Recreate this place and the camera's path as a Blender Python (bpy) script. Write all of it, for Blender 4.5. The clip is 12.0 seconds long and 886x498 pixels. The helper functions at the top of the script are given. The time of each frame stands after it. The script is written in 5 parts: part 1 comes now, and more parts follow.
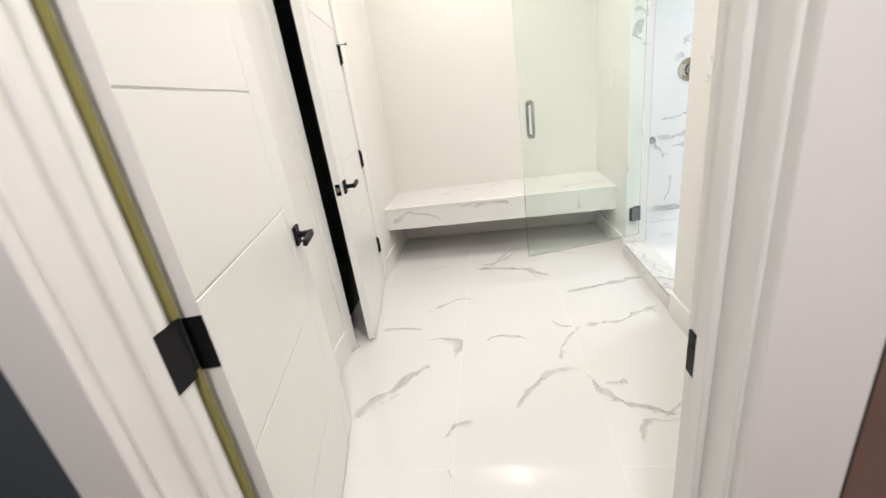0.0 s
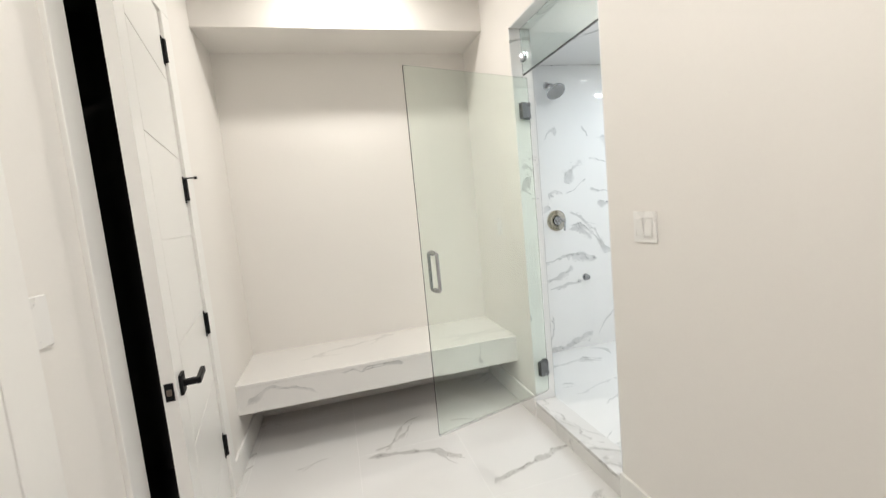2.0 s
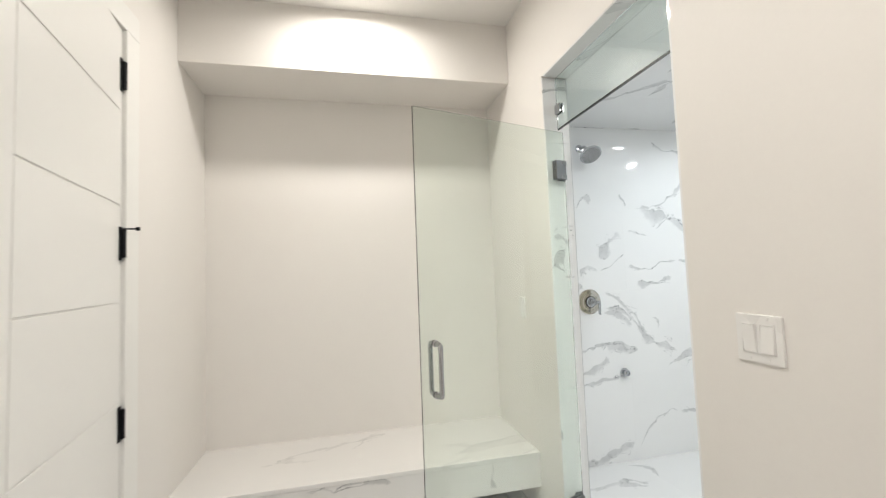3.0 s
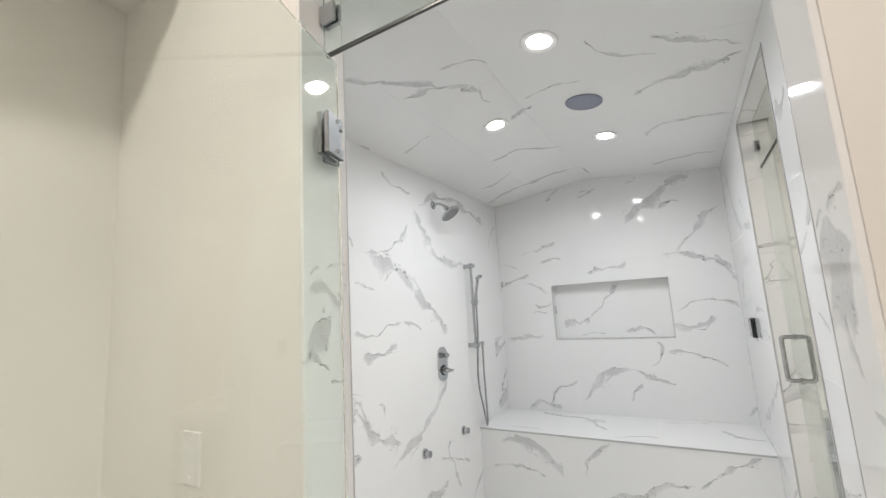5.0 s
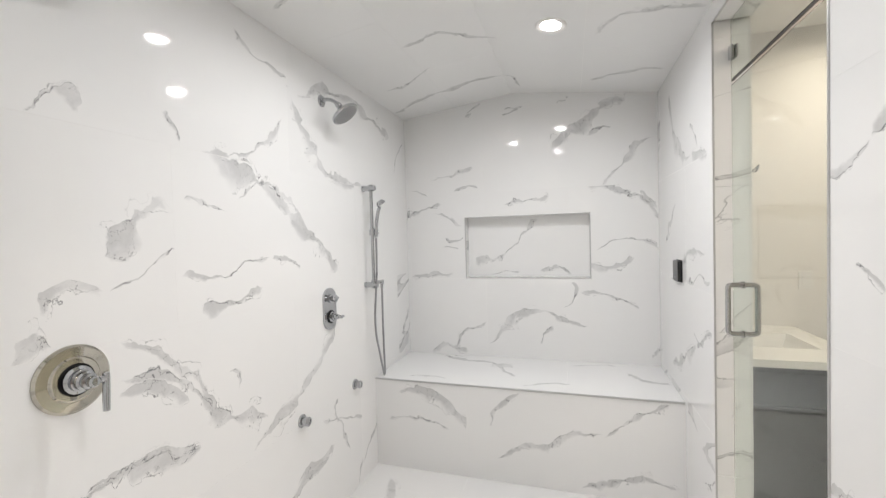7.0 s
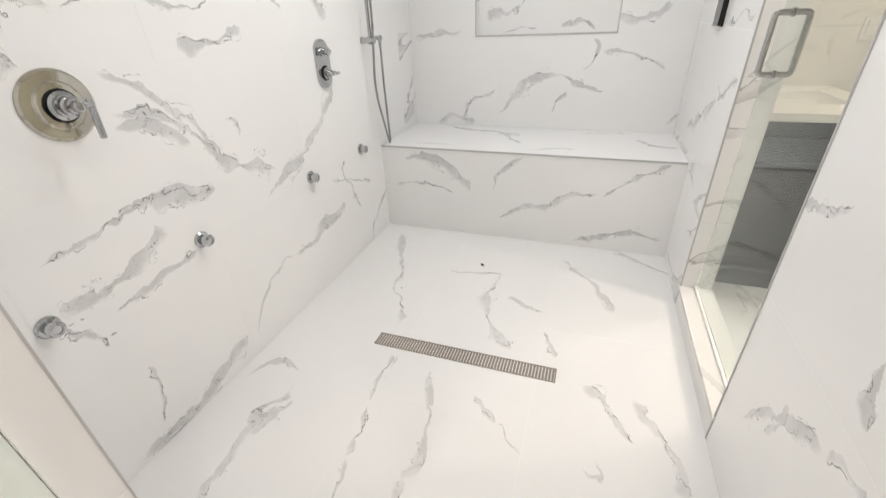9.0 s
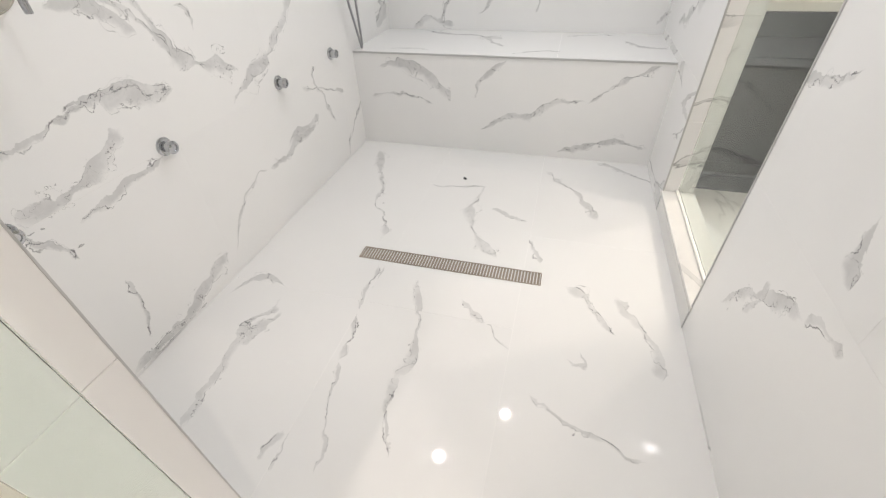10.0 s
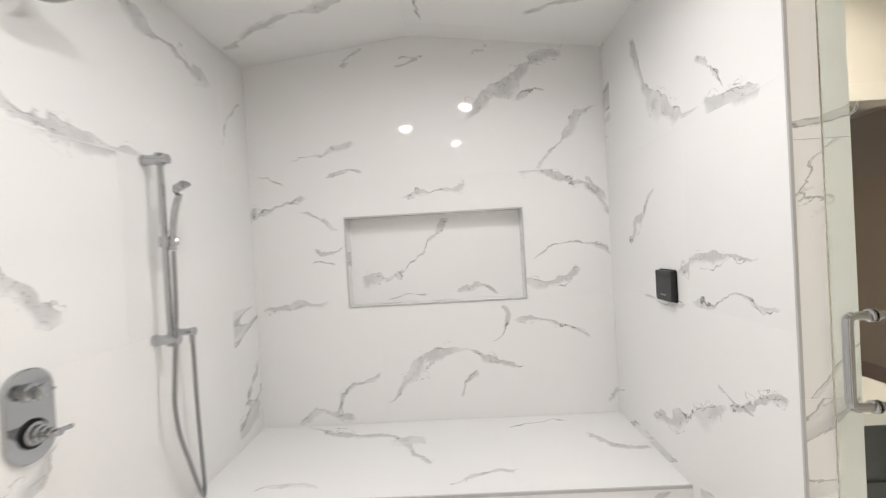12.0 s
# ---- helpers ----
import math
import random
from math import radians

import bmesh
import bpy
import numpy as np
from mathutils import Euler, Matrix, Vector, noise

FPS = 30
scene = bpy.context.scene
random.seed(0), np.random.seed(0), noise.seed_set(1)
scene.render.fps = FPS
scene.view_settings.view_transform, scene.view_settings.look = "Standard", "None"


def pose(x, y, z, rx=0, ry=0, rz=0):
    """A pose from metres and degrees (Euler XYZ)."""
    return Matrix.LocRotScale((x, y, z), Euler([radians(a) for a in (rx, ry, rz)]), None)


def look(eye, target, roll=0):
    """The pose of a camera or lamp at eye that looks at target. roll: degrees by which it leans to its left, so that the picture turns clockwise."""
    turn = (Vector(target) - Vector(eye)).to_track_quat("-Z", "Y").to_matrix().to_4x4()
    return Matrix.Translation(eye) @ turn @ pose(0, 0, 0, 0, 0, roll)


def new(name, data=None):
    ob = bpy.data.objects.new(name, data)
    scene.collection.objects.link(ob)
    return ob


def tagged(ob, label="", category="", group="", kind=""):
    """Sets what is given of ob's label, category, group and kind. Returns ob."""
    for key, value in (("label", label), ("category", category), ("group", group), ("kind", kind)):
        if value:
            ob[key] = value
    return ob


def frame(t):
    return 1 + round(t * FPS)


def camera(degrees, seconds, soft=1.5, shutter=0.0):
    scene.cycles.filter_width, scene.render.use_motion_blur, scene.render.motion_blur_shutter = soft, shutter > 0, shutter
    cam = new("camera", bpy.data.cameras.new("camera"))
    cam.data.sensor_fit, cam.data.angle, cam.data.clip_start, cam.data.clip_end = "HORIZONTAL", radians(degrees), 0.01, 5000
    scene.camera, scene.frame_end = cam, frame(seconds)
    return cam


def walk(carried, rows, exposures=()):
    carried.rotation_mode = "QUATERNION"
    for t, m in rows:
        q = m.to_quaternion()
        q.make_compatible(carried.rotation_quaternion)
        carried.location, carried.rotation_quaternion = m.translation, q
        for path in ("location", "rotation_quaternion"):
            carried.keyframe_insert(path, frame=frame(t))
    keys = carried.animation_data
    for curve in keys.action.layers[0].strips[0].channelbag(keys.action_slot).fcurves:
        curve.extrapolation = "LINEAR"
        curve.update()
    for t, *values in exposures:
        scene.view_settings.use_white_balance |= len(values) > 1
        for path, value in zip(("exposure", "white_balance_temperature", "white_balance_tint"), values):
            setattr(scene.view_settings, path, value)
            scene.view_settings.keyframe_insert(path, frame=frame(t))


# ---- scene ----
cam = camera(94.1, 12.0, 1.3, 0.25)
PATH = [
    (0, (0.047, 0.043, 1.302), (-0.228, 1.89, 0.586), -8.2),
    (0.5, (-0.063, 0.28, 1.32), (-0.031, 2.124, 0.546), -11.7),
    (1, (-0.226, 0.411, 1.338), (0.167, 2.246, 0.648), -11.9),
    (1.5, (-0.258, 0.484, 1.367), (0.307, 2.347, 0.91), -8.8),
    (2, (-0.186, 0.605, 1.392), (0.312, 2.531, 1.192), -5.4),
    (2.5, (-0.098, 0.795, 1.436), (0.284, 2.758, 1.433), -3.0),
    (2.7, (-0.072, 0.905, 1.435), (0.3, 2.869, 1.502), -2.6),
    (4.3, (0.202, 1.956, 1.485), (1.575, 3.381, 1.774), -2.7),
    (4.5, (0.235, 2.079, 1.509), (1.746, 3.359, 1.792), -3.1),
    (5, (0.363, 2.273, 1.529), (2.08, 3.257, 1.819), -3.4),
    (5.5, (0.563, 2.367, 1.534), (2.378, 3.151, 1.834), -2.5),
    (6, (0.711, 2.419, 1.542), (2.588, 3.068, 1.783), -1.9),
    (6.5, (0.843, 2.49, 1.55), (2.753, 3.073, 1.665), -1.8),
    (7, (0.914, 2.503, 1.532), (2.823, 3.096, 1.476), -1.6),
    (7.2, (0.93, 2.494, 1.522), (2.83, 3.104, 1.386), -1.7),
    (8.8, (0.931, 2.456, 1.37), (2.606, 3.078, 0.47), -2.4),
    (9, (0.926, 2.451, 1.352), (2.559, 3.055, 0.367), -2.6),
    (9.5, (0.909, 2.45, 1.293), (2.429, 2.983, 0.108), -2.4),
    (10, (0.897, 2.479, 1.248), (2.381, 2.934, -0.012), -2.5),
    (10.5, (0.945, 2.545, 1.318), (2.705, 3.001, 0.484), -3.6),
    (11, (1.127, 2.588, 1.386), (3.047, 3.054, 1.077), -3.4),
    (11.5, (1.531, 2.596, 1.48), (3.474, 3.068, 1.432), -2.5),
    (12, (1.895, 2.727, 1.514), (3.894, 2.778, 1.491), -3.3),
]
# the clip's camera brightens at the start and turns warmer inside the shower
EXPOSURES = [(0, 0.42, 6500, 10), (0.5, 0.34, 6500, 10), (1.0, 0.25, 6500, 10), (1.5, 0.20, 6500, 10), (2.0, 0.15, 6550, 10), (2.5, 0.11, 6550, 10), (4.5, -0.05, 6650, 13), (5.2, -0.08, 6950, 15), (6.2, -0.03, 7100, 16), (7.2, 0.0, 7100, 17), (8.8, 0.05, 7200, 17), (10.0, 0.02, 7150, 17), (11.0, 0.03, 7200, 17), (11.5, 0.02, 7280, 18), (12.0, 0.04, 7350, 18)]
walk(cam, [(t, look(eye, target, roll)) for t, eye, target, roll in PATH], EXPOSURES)

# ---- world and lights ----
world = bpy.data.worlds.new("world")
scene.world = world
world.use_nodes = True
world.node_tree.nodes["Background"].inputs[0].default_value = (0.9, 0.85, 0.8, 1)
world.node_tree.nodes["Background"].inputs[1].default_value = 0.02

WARM = (1.0, 0.965, 0.905)
COOL = (0.85, 0.945, 1.0)
# first follows the soffit's shadow edge; second is assumed, lights the entry end
CORRIDOR_LAMPS = [(0.03, 3.05, 2.92, 13.0), (0.03, 1.15, 2.92, 14.5)]
SHOWER_LAMPS = [(2.46, 3.082, 5.8), (2.985, 2.577, 7.4), (1.852, 2.642, 4.1)]
# unseen hall light, added to brighten the hall
HALL_FILL = (5.2, 0.6, 2.60)
# unseen lamps at assumed places, added to light the vanity room
VANITY_LAMPS = [(2.55, 0.95, 2.75), (3.45, 0.95, 2.75)]
VANITY_WATTS, OUTER_FILL_WATTS, HALL_FILL_WATTS = 9.5, 24.0, 20.0


def ridge(y):
    """Height of the pitched shower ceiling."""
    return 2.57 - 0.11 * abs(y - 2.9) / 0.9


def lamp(x, y, z, watts, colour, tilt=0.0, size=0.07, spread=164):
    data = bpy.data.lights.new("area_lamp", "AREA")
    data.shape, data.size, data.energy, data.color = "DISK", size, watts, colour
    data.spread = radians(spread)
    ob = new("area_lamp", data)
    ob.matrix_world = pose(x, y, z, tilt, 0, 0)
    return ob


for lx, ly, lz, watts in CORRIDOR_LAMPS:
    lamp(lx, ly, lz - 0.012, watts, WARM, 0.0, 0.11, 170)
for lx, ly, watts in SHOWER_LAMPS:
    lamp(lx, ly, ridge(ly) - 0.014, watts, COOL, 7.0 if ly < 2.9 else -7.0)
for lx, ly, lz in VANITY_LAMPS:
    lamp(lx, ly, lz - 0.012, VANITY_WATTS, (1.0, 0.94, 0.84))
lamp(HALL_FILL[0], HALL_FILL[1], HALL_FILL[2] - 0.012, HALL_FILL_WATTS, WARM)
# unseen fill light without a fixture, added to brighten the outer casing
lamp(0.0, -0.45, 2.6, OUTER_FILL_WATTS, (1.0, 0.95, 0.97), 0, 0.2)


# ---- materials ----
def material(name, colour, rough=0.5, metal=0.0, grain=0.0, scale=40.0, bump=0.0, bump_scale=200.0, mottle=0.0, coat=0.0):
    """A surface with slight colour variation at two scales and fine relief."""
    m = bpy.data.materials.new(name)
    m.use_nodes = True
    nt = m.node_tree
    n, l = nt.nodes, nt.links
    b = n["Principled BSDF"]
    b.inputs["Base Color"].default_value = (*colour, 1)
    b.inputs["Roughness"].default_value = rough
    b.inputs["Metallic"].default_value = metal
    b.inputs["Coat Weight"].default_value = coat
    co = n.new("ShaderNodeTexCoord")
    if grain or mottle:
        fine = n.new("ShaderNodeTexNoise")
        fine.inputs["Scale"].default_value, fine.inputs["Detail"].default_value = scale, 4
        wide = n.new("ShaderNodeTexNoise")
        wide.inputs["Scale"].default_value, wide.inputs["Detail"].default_value = 2.3, 3
        l.new(co.outputs["Object"], fine.inputs["Vector"])
        l.new(co.outputs["Object"], wide.inputs["Vector"])
        a = n.new("ShaderNodeMapRange")
        a.inputs[3].default_value, a.inputs[4].default_value = 1 - grain, 1 + grain
        l.new(fine.outputs["Fac"], a.inputs[0])
        c = n.new("ShaderNodeMapRange")
        c.inputs[3].default_value, c.inputs[4].default_value = 1 - mottle, 1 + mottle
        l.new(wide.outputs["Fac"], c.inputs[0])
        mul = n.new("ShaderNodeMath")
        mul.operation = "MULTIPLY"
        l.new(a.outputs[0], mul.inputs[0])
        l.new(c.outputs[0], mul.inputs[1])
        vec = n.new("ShaderNodeVectorMath")
        vec.operation = "SCALE"
        vec.inputs[0].default_value = colour
        l.new(mul.outputs[0], vec.inputs["Scale"])
        l.new(vec.outputs[0], b.inputs["Base Color"])
        r = n.new("ShaderNodeMapRange")
        r.inputs[3].default_value, r.inputs[4].default_value = rough * 0.85, min(1, rough * 1.15)
        l.new(wide.outputs["Fac"], r.inputs[0])
        l.new(r.outputs[0], b.inputs["Roughness"])
    if bump:
        t = n.new("ShaderNodeTexNoise")
        t.inputs["Scale"].default_value, t.inputs["Detail"].default_value = bump_scale, 3
        l.new(co.outputs["Object"], t.inputs["Vector"])
        bp = n.new("ShaderNodeBump")
        bp.inputs["Strength"].default_value, bp.inputs["Distance"].default_value = bump, 0.001
        l.new(t.outputs["Fac"], bp.inputs["Height"])
        l.new(bp.outputs[0], b.inputs["Normal"])
    return m


def marble(name, base, rough=0.045, turn=-32.0, density=1.0, band_amount=0.40, line_amount=0.44, keep_at=0.42, stretch=(0.60, 1.60, 1.0), gaps=0.0, mirror=0.76, vein=(0.16, 0.165, 0.175)):
    """White polished porcelain with slanting grey veins; every piece shows another part of the pattern."""
    m = bpy.data.materials.new(name)
    m.use_nodes = True
    nt = m.node_tree
    n, l = nt.nodes, nt.links
    b = n["Principled BSDF"]
    b.inputs["Roughness"].default_value = rough
    b.inputs["IOR"].default_value = 1.52

    def math_node(op, *args):
        k = n.new("ShaderNodeMath")
        k.operation = op
        for i, a in enumerate(args):
            if isinstance(a, (int, float)):
                k.inputs[i].default_value = a
            else:
                l.new(a, k.inputs[i])
        return k.outputs[0]

    def vmath(op, *args):
        k = n.new("ShaderNodeVectorMath")
        k.operation = op
        for i, a in enumerate(args):
            if isinstance(a, tuple):
                k.inputs[i].default_value = a
            elif isinstance(a, (int, float)):
                k.inputs["Scale"].default_value = a
            else:
                l.new(a, k.inputs[i])
        return k.outputs[0]

    def noise_tex(vec, scale, detail=3.0, rough_=0.55, dist=0.0):
        k = n.new("ShaderNodeTexNoise")
        k.inputs["Scale"].default_value, k.inputs["Detail"].default_value = scale, detail
        k.inputs["Roughness"].default_value, k.inputs["Distortion"].default_value = rough_, dist
        l.new(vec, k.inputs["Vector"])
        return k

    def ramp(value, lo, hi, a=0.0, c=1.0):
        k = n.new("ShaderNodeMapRange")
        k.interpolation_type = "SMOOTHSTEP"
        for i, x in enumerate((lo, hi, a, c)):
            k.inputs[i + 1].default_value = x
        l.new(value, k.inputs[0])
        return k.outputs[0]

    co = n.new("ShaderNodeTexCoord")
    info = n.new("ShaderNodeObjectInfo")
    geo = n.new("ShaderNodeNewGeometry")
    seed = math_node("ADD", math_node("MULTIPLY", info.outputs["Random"], 61.0), math_node("MULTIPLY", geo.outputs["Random Per Island"], 37.0))
    comb = n.new("ShaderNodeCombineXYZ")
    l.new(seed, comb.inputs[0])
    l.new(math_node("MULTIPLY", seed, 1.7), comb.inputs[1])
    l.new(math_node("MULTIPLY", seed, 0.9), comb.inputs[2])
    rot = n.new("ShaderNodeVectorRotate")
    rot.rotation_type = "Z_AXIS"
    l.new(co.outputs["Object"], rot.inputs["Vector"])
    swing = math_node("ADD", radians(turn), math_node("MULTIPLY", math_node("SUBTRACT", info.outputs["Random"], 0.5), 0.45))
    lean = math_node("SUBTRACT", math_node("MULTIPLY", math_node("LESS_THAN", math_node("FRACT", math_node("MULTIPLY", info.outputs["Random"], 7.31)), mirror), 2.0), 1.0)
    l.new(math_node("MULTIPLY", swing, lean), rot.inputs["Angle"])
    def veins(source, shift, size, keep):
        """One set of veins: grey bands with thin broken dark rims."""
        p = vmath("ADD", vmath("ADD", vmath("MULTIPLY", source, stretch), comb.outputs[0]), shift)
        w1 = vmath("SCALE", vmath("SUBTRACT", noise_tex(p, 2.0, 1).outputs["Color"], (0.5, 0.5, 0.5)), 0.60)
        w2 = vmath("SCALE", vmath("SUBTRACT", noise_tex(p, 8.0, 5, 0.62).outputs["Color"], (0.5, 0.5, 0.5)), 0.15)
        soft = vmath("ADD", p, w1)
        q = vmath("ADD", soft, w2)
        field = math_node("SUBTRACT", noise_tex(q, size, 0.5, 0.4).outputs["Fac"], 0.5)
        present = ramp(noise_tex(soft, 1.8 * density, 1.0).outputs["Fac"], keep, keep + 0.045)
        swell = ramp(noise_tex(vmath("ADD", soft, (7.3, 2.1, 4.4)), 2.5, 2.0).outputs["Fac"], 0.42, 0.64)
        width = math_node("ADD", math_node("MULTIPLY", swell, 0.048), 0.003)
        inner = math_node("MULTIPLY", ramp(field, -0.002, 0.002), ramp(math_node("SUBTRACT", field, width), -0.006, 0.002, 1.0, 0.0))
        cloudy = ramp(noise_tex(q, 5.5, 4.0, 0.6).outputs["Fac"], 0.36, 0.60, 0.35, 1.0)
        broken = ramp(noise_tex(q, 6.0, 2.0).outputs["Fac"], 0.41 - gaps, 0.53 - gaps)
        broken2 = ramp(noise_tex(vmath("ADD", q, (1.3, 5.2, 2.4)), 5.0, 2.0).outputs["Fac"], 0.47 - gaps, 0.60 - gaps)
        edge_a = math_node("MULTIPLY", ramp(math_node("ABSOLUTE", field), 0.0008, 0.0048, 1.0, 0.0), broken)
        edge_b = math_node("MULTIPLY", ramp(math_node("ABSOLUTE", math_node("SUBTRACT", field, width)), 0.0008, 0.0042, 1.0, 0.0), broken2)
        return (math_node("MULTIPLY", math_node("MULTIPLY", inner, cloudy), present), math_node("MULTIPLY", math_node("MAXIMUM", edge_a, edge_b), present))

    band_a, line_a = veins(rot.outputs[0], (0.0, 0.0, 0.0), 1.45 * density, keep_at)
    cross = n.new("ShaderNodeVectorRotate")
    cross.rotation_type = "Z_AXIS"
    cross.inputs["Angle"].default_value = radians(14)
    l.new(rot.outputs[0], cross.inputs["Vector"])
    band_b, line_b = veins(cross.outputs[0], (3.1, 9.2, 1.0), 1.9 * density, keep_at + 0.075)
    band = math_node("MAXIMUM", band_a, math_node("MULTIPLY", band_b, 0.8))
    line = math_node("MAXIMUM", line_a, line_b)
    cloud = ramp(noise_tex(vmath("ADD", rot.outputs[0], comb.outputs[0]), 1.3, 3.0).outputs["Fac"], 0.3, 0.75, 0.0, 0.03)
    dark = math_node("ADD", math_node("ADD", math_node("MULTIPLY", band, band_amount), math_node("MULTIPLY", line, line_amount)), cloud)
    fac = math_node("MINIMUM", dark, 0.75)
    mix = n.new("ShaderNodeMix")
    mix.data_type = "RGBA"
    l.new(fac, mix.inputs[0])
    mix.inputs[6].default_value, mix.inputs[7].default_value = (*base, 1), (*vein, 1)
    l.new(mix.outputs[2], b.inputs["Base Color"])
    wob = n.new("ShaderNodeBump")
    wob.inputs["Strength"].default_value, wob.inputs["Distance"].default_value = 0.06, 0.002
    l.new(noise_tex(co.outputs["Object"], 5.0, 2.0).outputs["Fac"], wob.inputs["Height"])
    l.new(wob.outputs[0], b.inputs["Normal"])
    return m

def printed(name, base, rough, veins, seed, band_amount=0.33, line_amount=0.90, vein=(0.13, 0.135, 0.145), upright=False):
    """One polished porcelain tile with its own veins: (u, v, u, v, bow, half width) in the tile's plane.
    A vein is a soft grey band, ragged and swelling, with thin broken dark rims and a stray filament."""
    m = bpy.data.materials.new(name)
    m.use_nodes = True
    n, l = m.node_tree.nodes, m.node_tree.links
    b = n["Principled BSDF"]
    b.inputs["Roughness"].default_value = rough
    b.inputs["IOR"].default_value = 1.52

    def calc(op, *args):
        k = n.new("ShaderNodeMath")
        k.operation = op
        for i, a in enumerate(args):
            if isinstance(a, (int, float)):
                k.inputs[i].default_value = a
            else:
                l.new(a, k.inputs[i])
        return k.outputs[0]

    def vec(op, *args):
        k = n.new("ShaderNodeVectorMath")
        k.operation = op
        for i, a in enumerate(args):
            if isinstance(a, tuple):
                k.inputs[i].default_value = a
            elif isinstance(a, float):
                k.inputs["Scale"].default_value = a
            else:
                l.new(a, k.inputs[i])
        return k.outputs["Value" if op == "DOT_PRODUCT" else "Vector"]

    def cloud_tex(source, scale, detail, rough_=0.55):
        k = n.new("ShaderNodeTexNoise")
        k.inputs["Scale"].default_value, k.inputs["Detail"].default_value, k.inputs["Roughness"].default_value = scale, detail, rough_
        l.new(source, k.inputs["Vector"])
        return k

    def step(value, lo, hi, a=0.0, c=1.0):
        k = n.new("ShaderNodeMapRange")
        k.interpolation_type = "SMOOTHSTEP"
        for i, x in enumerate((lo, hi, a, c)):
            k.inputs[i + 1].default_value = x
        l.new(value, k.inputs[0])
        return k.outputs[0]

    co = n.new("ShaderNodeTexCoord").outputs["Object"]
    if upright:
        parts, swap = n.new("ShaderNodeSeparateXYZ"), n.new("ShaderNodeCombineXYZ")
        l.new(co, parts.inputs[0])
        for a, c in ((0, 0), (2, 1), (1, 2)):
            l.new(parts.outputs[a], swap.inputs[c])
        co = swap.outputs[0]
    p = vec("ADD", co, (seed * 3.7 % 53.0, seed * 7.9 % 41.0, seed * 1.3 % 37.0))
    half = (0.5, 0.5, 0.5)
    slow = vec("SCALE", vec("SUBTRACT", cloud_tex(p, 3.6, 1.5).outputs["Color"], half), 0.15)
    quick = vec("SCALE", vec("SUBTRACT", cloud_tex(p, 11.0, 5.0, 0.60).outputs["Color"], half), 0.066)
    shift = vec("ADD", slow, quick)
    flat = vec("MULTIPLY", vec("ADD", co, shift), (1.0, 1.0, 0.0))
    q = vec("ADD", p, shift)
    swell = step(cloud_tex(vec("ADD", p, slow), 7.0, 2.0).outputs["Fac"], 0.36, 0.66, 0.3, 1.9)
    stir = cloud_tex(q, 8.0, 4.0, 0.6)
    split = n.new("ShaderNodeSeparateColor")
    l.new(stir.outputs["Color"], split.inputs[0])
    broken = step(stir.outputs["Fac"], 0.48, 0.58)
    wander = step(split.outputs[0], 0.34, 0.66, -1.9, 1.9)
    drift = step(split.outputs[1], 0.36, 0.64, -1.3, 2.2)
    fleck = step(cloud_tex(q, 22.0, 3.0, 0.6).outputs["Fac"], 0.44, 0.60, 0.15, 1.0)
    cloudy = step(cloud_tex(q, 6.5, 5.0, 0.65).outputs["Fac"], 0.34, 0.58, 0.45, 1.0)
    band = line = None
    for u0, v0, u1, v1, bow, wide in veins:
        d = Vector((u1 - u0, v1 - v0))
        run = d.length
        d /= run
        rel = vec("SUBTRACT", flat, (u0, v0, 0.0))
        t = vec("DOT_PRODUCT", rel, (d.x / run, d.y / run, 0.0))
        side = vec("DOT_PRODUCT", rel, (-d.y, d.x, 0.0))
        arch = calc("MULTIPLY", calc("MULTIPLY", t, 4.0), calc("SUBTRACT", 1.0, t))
        side = calc("SUBTRACT", side, calc("MULTIPLY", arch, bow))
        ends = step(arch, 0.0, 0.42)
        w = calc("MULTIPLY", calc("MULTIPLY", ends, swell), wide * 1.3)
        across = calc("DIVIDE", side, calc("MAXIMUM", w, 0.0008))
        fill = calc("MULTIPLY", calc("MULTIPLY", step(across, 0.95, 1.12, 1.0, 0.0), step(across, -1.25, -0.1, 0.0, 1.0)), ends)
        rim = calc("MULTIPLY", step(calc("ABSOLUTE", calc("SUBTRACT", side, w)), 0.0003, 0.0026, 1.0, 0.0), broken)
        far = step(calc("ABSOLUTE", calc("SUBTRACT", side, calc("MULTIPLY", w, wander))), 0.0003, 0.0026, 0.9, 0.0)
        edge = calc("MAXIMUM", rim, far)
        if wide > 0.009:
            edge = calc("MAXIMUM", edge, step(calc("ABSOLUTE", calc("SUBTRACT", side, calc("MULTIPLY", w, drift))), 0.0003, 0.0022, 0.7, 0.0))
        edge = calc("MULTIPLY", edge, ends)
        band = fill if band is None else calc("MAXIMUM", band, fill)
        line = edge if line is None else calc("MAXIMUM", line, edge)
    line = calc("MULTIPLY", line, fleck)
    dark = calc("ADD", calc("MULTIPLY", calc("MULTIPLY", band, cloudy), band_amount), calc("MULTIPLY", line, line_amount))
    mix = n.new("ShaderNodeMix")
    mix.data_type = "RGBA"
    l.new(calc("MINIMUM", calc("ADD", dark, step(cloud_tex(p, 1.3, 3.0).outputs["Fac"], 0.3, 0.75, 0.0, 0.03)), 0.85), mix.inputs[0])
    mix.inputs[6].default_value, mix.inputs[7].default_value = (*base, 1), (*vein, 1)
    l.new(mix.outputs[2], b.inputs["Base Color"])
    wob = n.new("ShaderNodeBump")
    wob.inputs["Strength"].default_value, wob.inputs["Distance"].default_value = 0.06, 0.002
    l.new(cloud_tex(co, 5.0, 2.0).outputs["Fac"], wob.inputs["Height"])
    l.new(wob.outputs[0], b.inputs["Normal"])
    return m


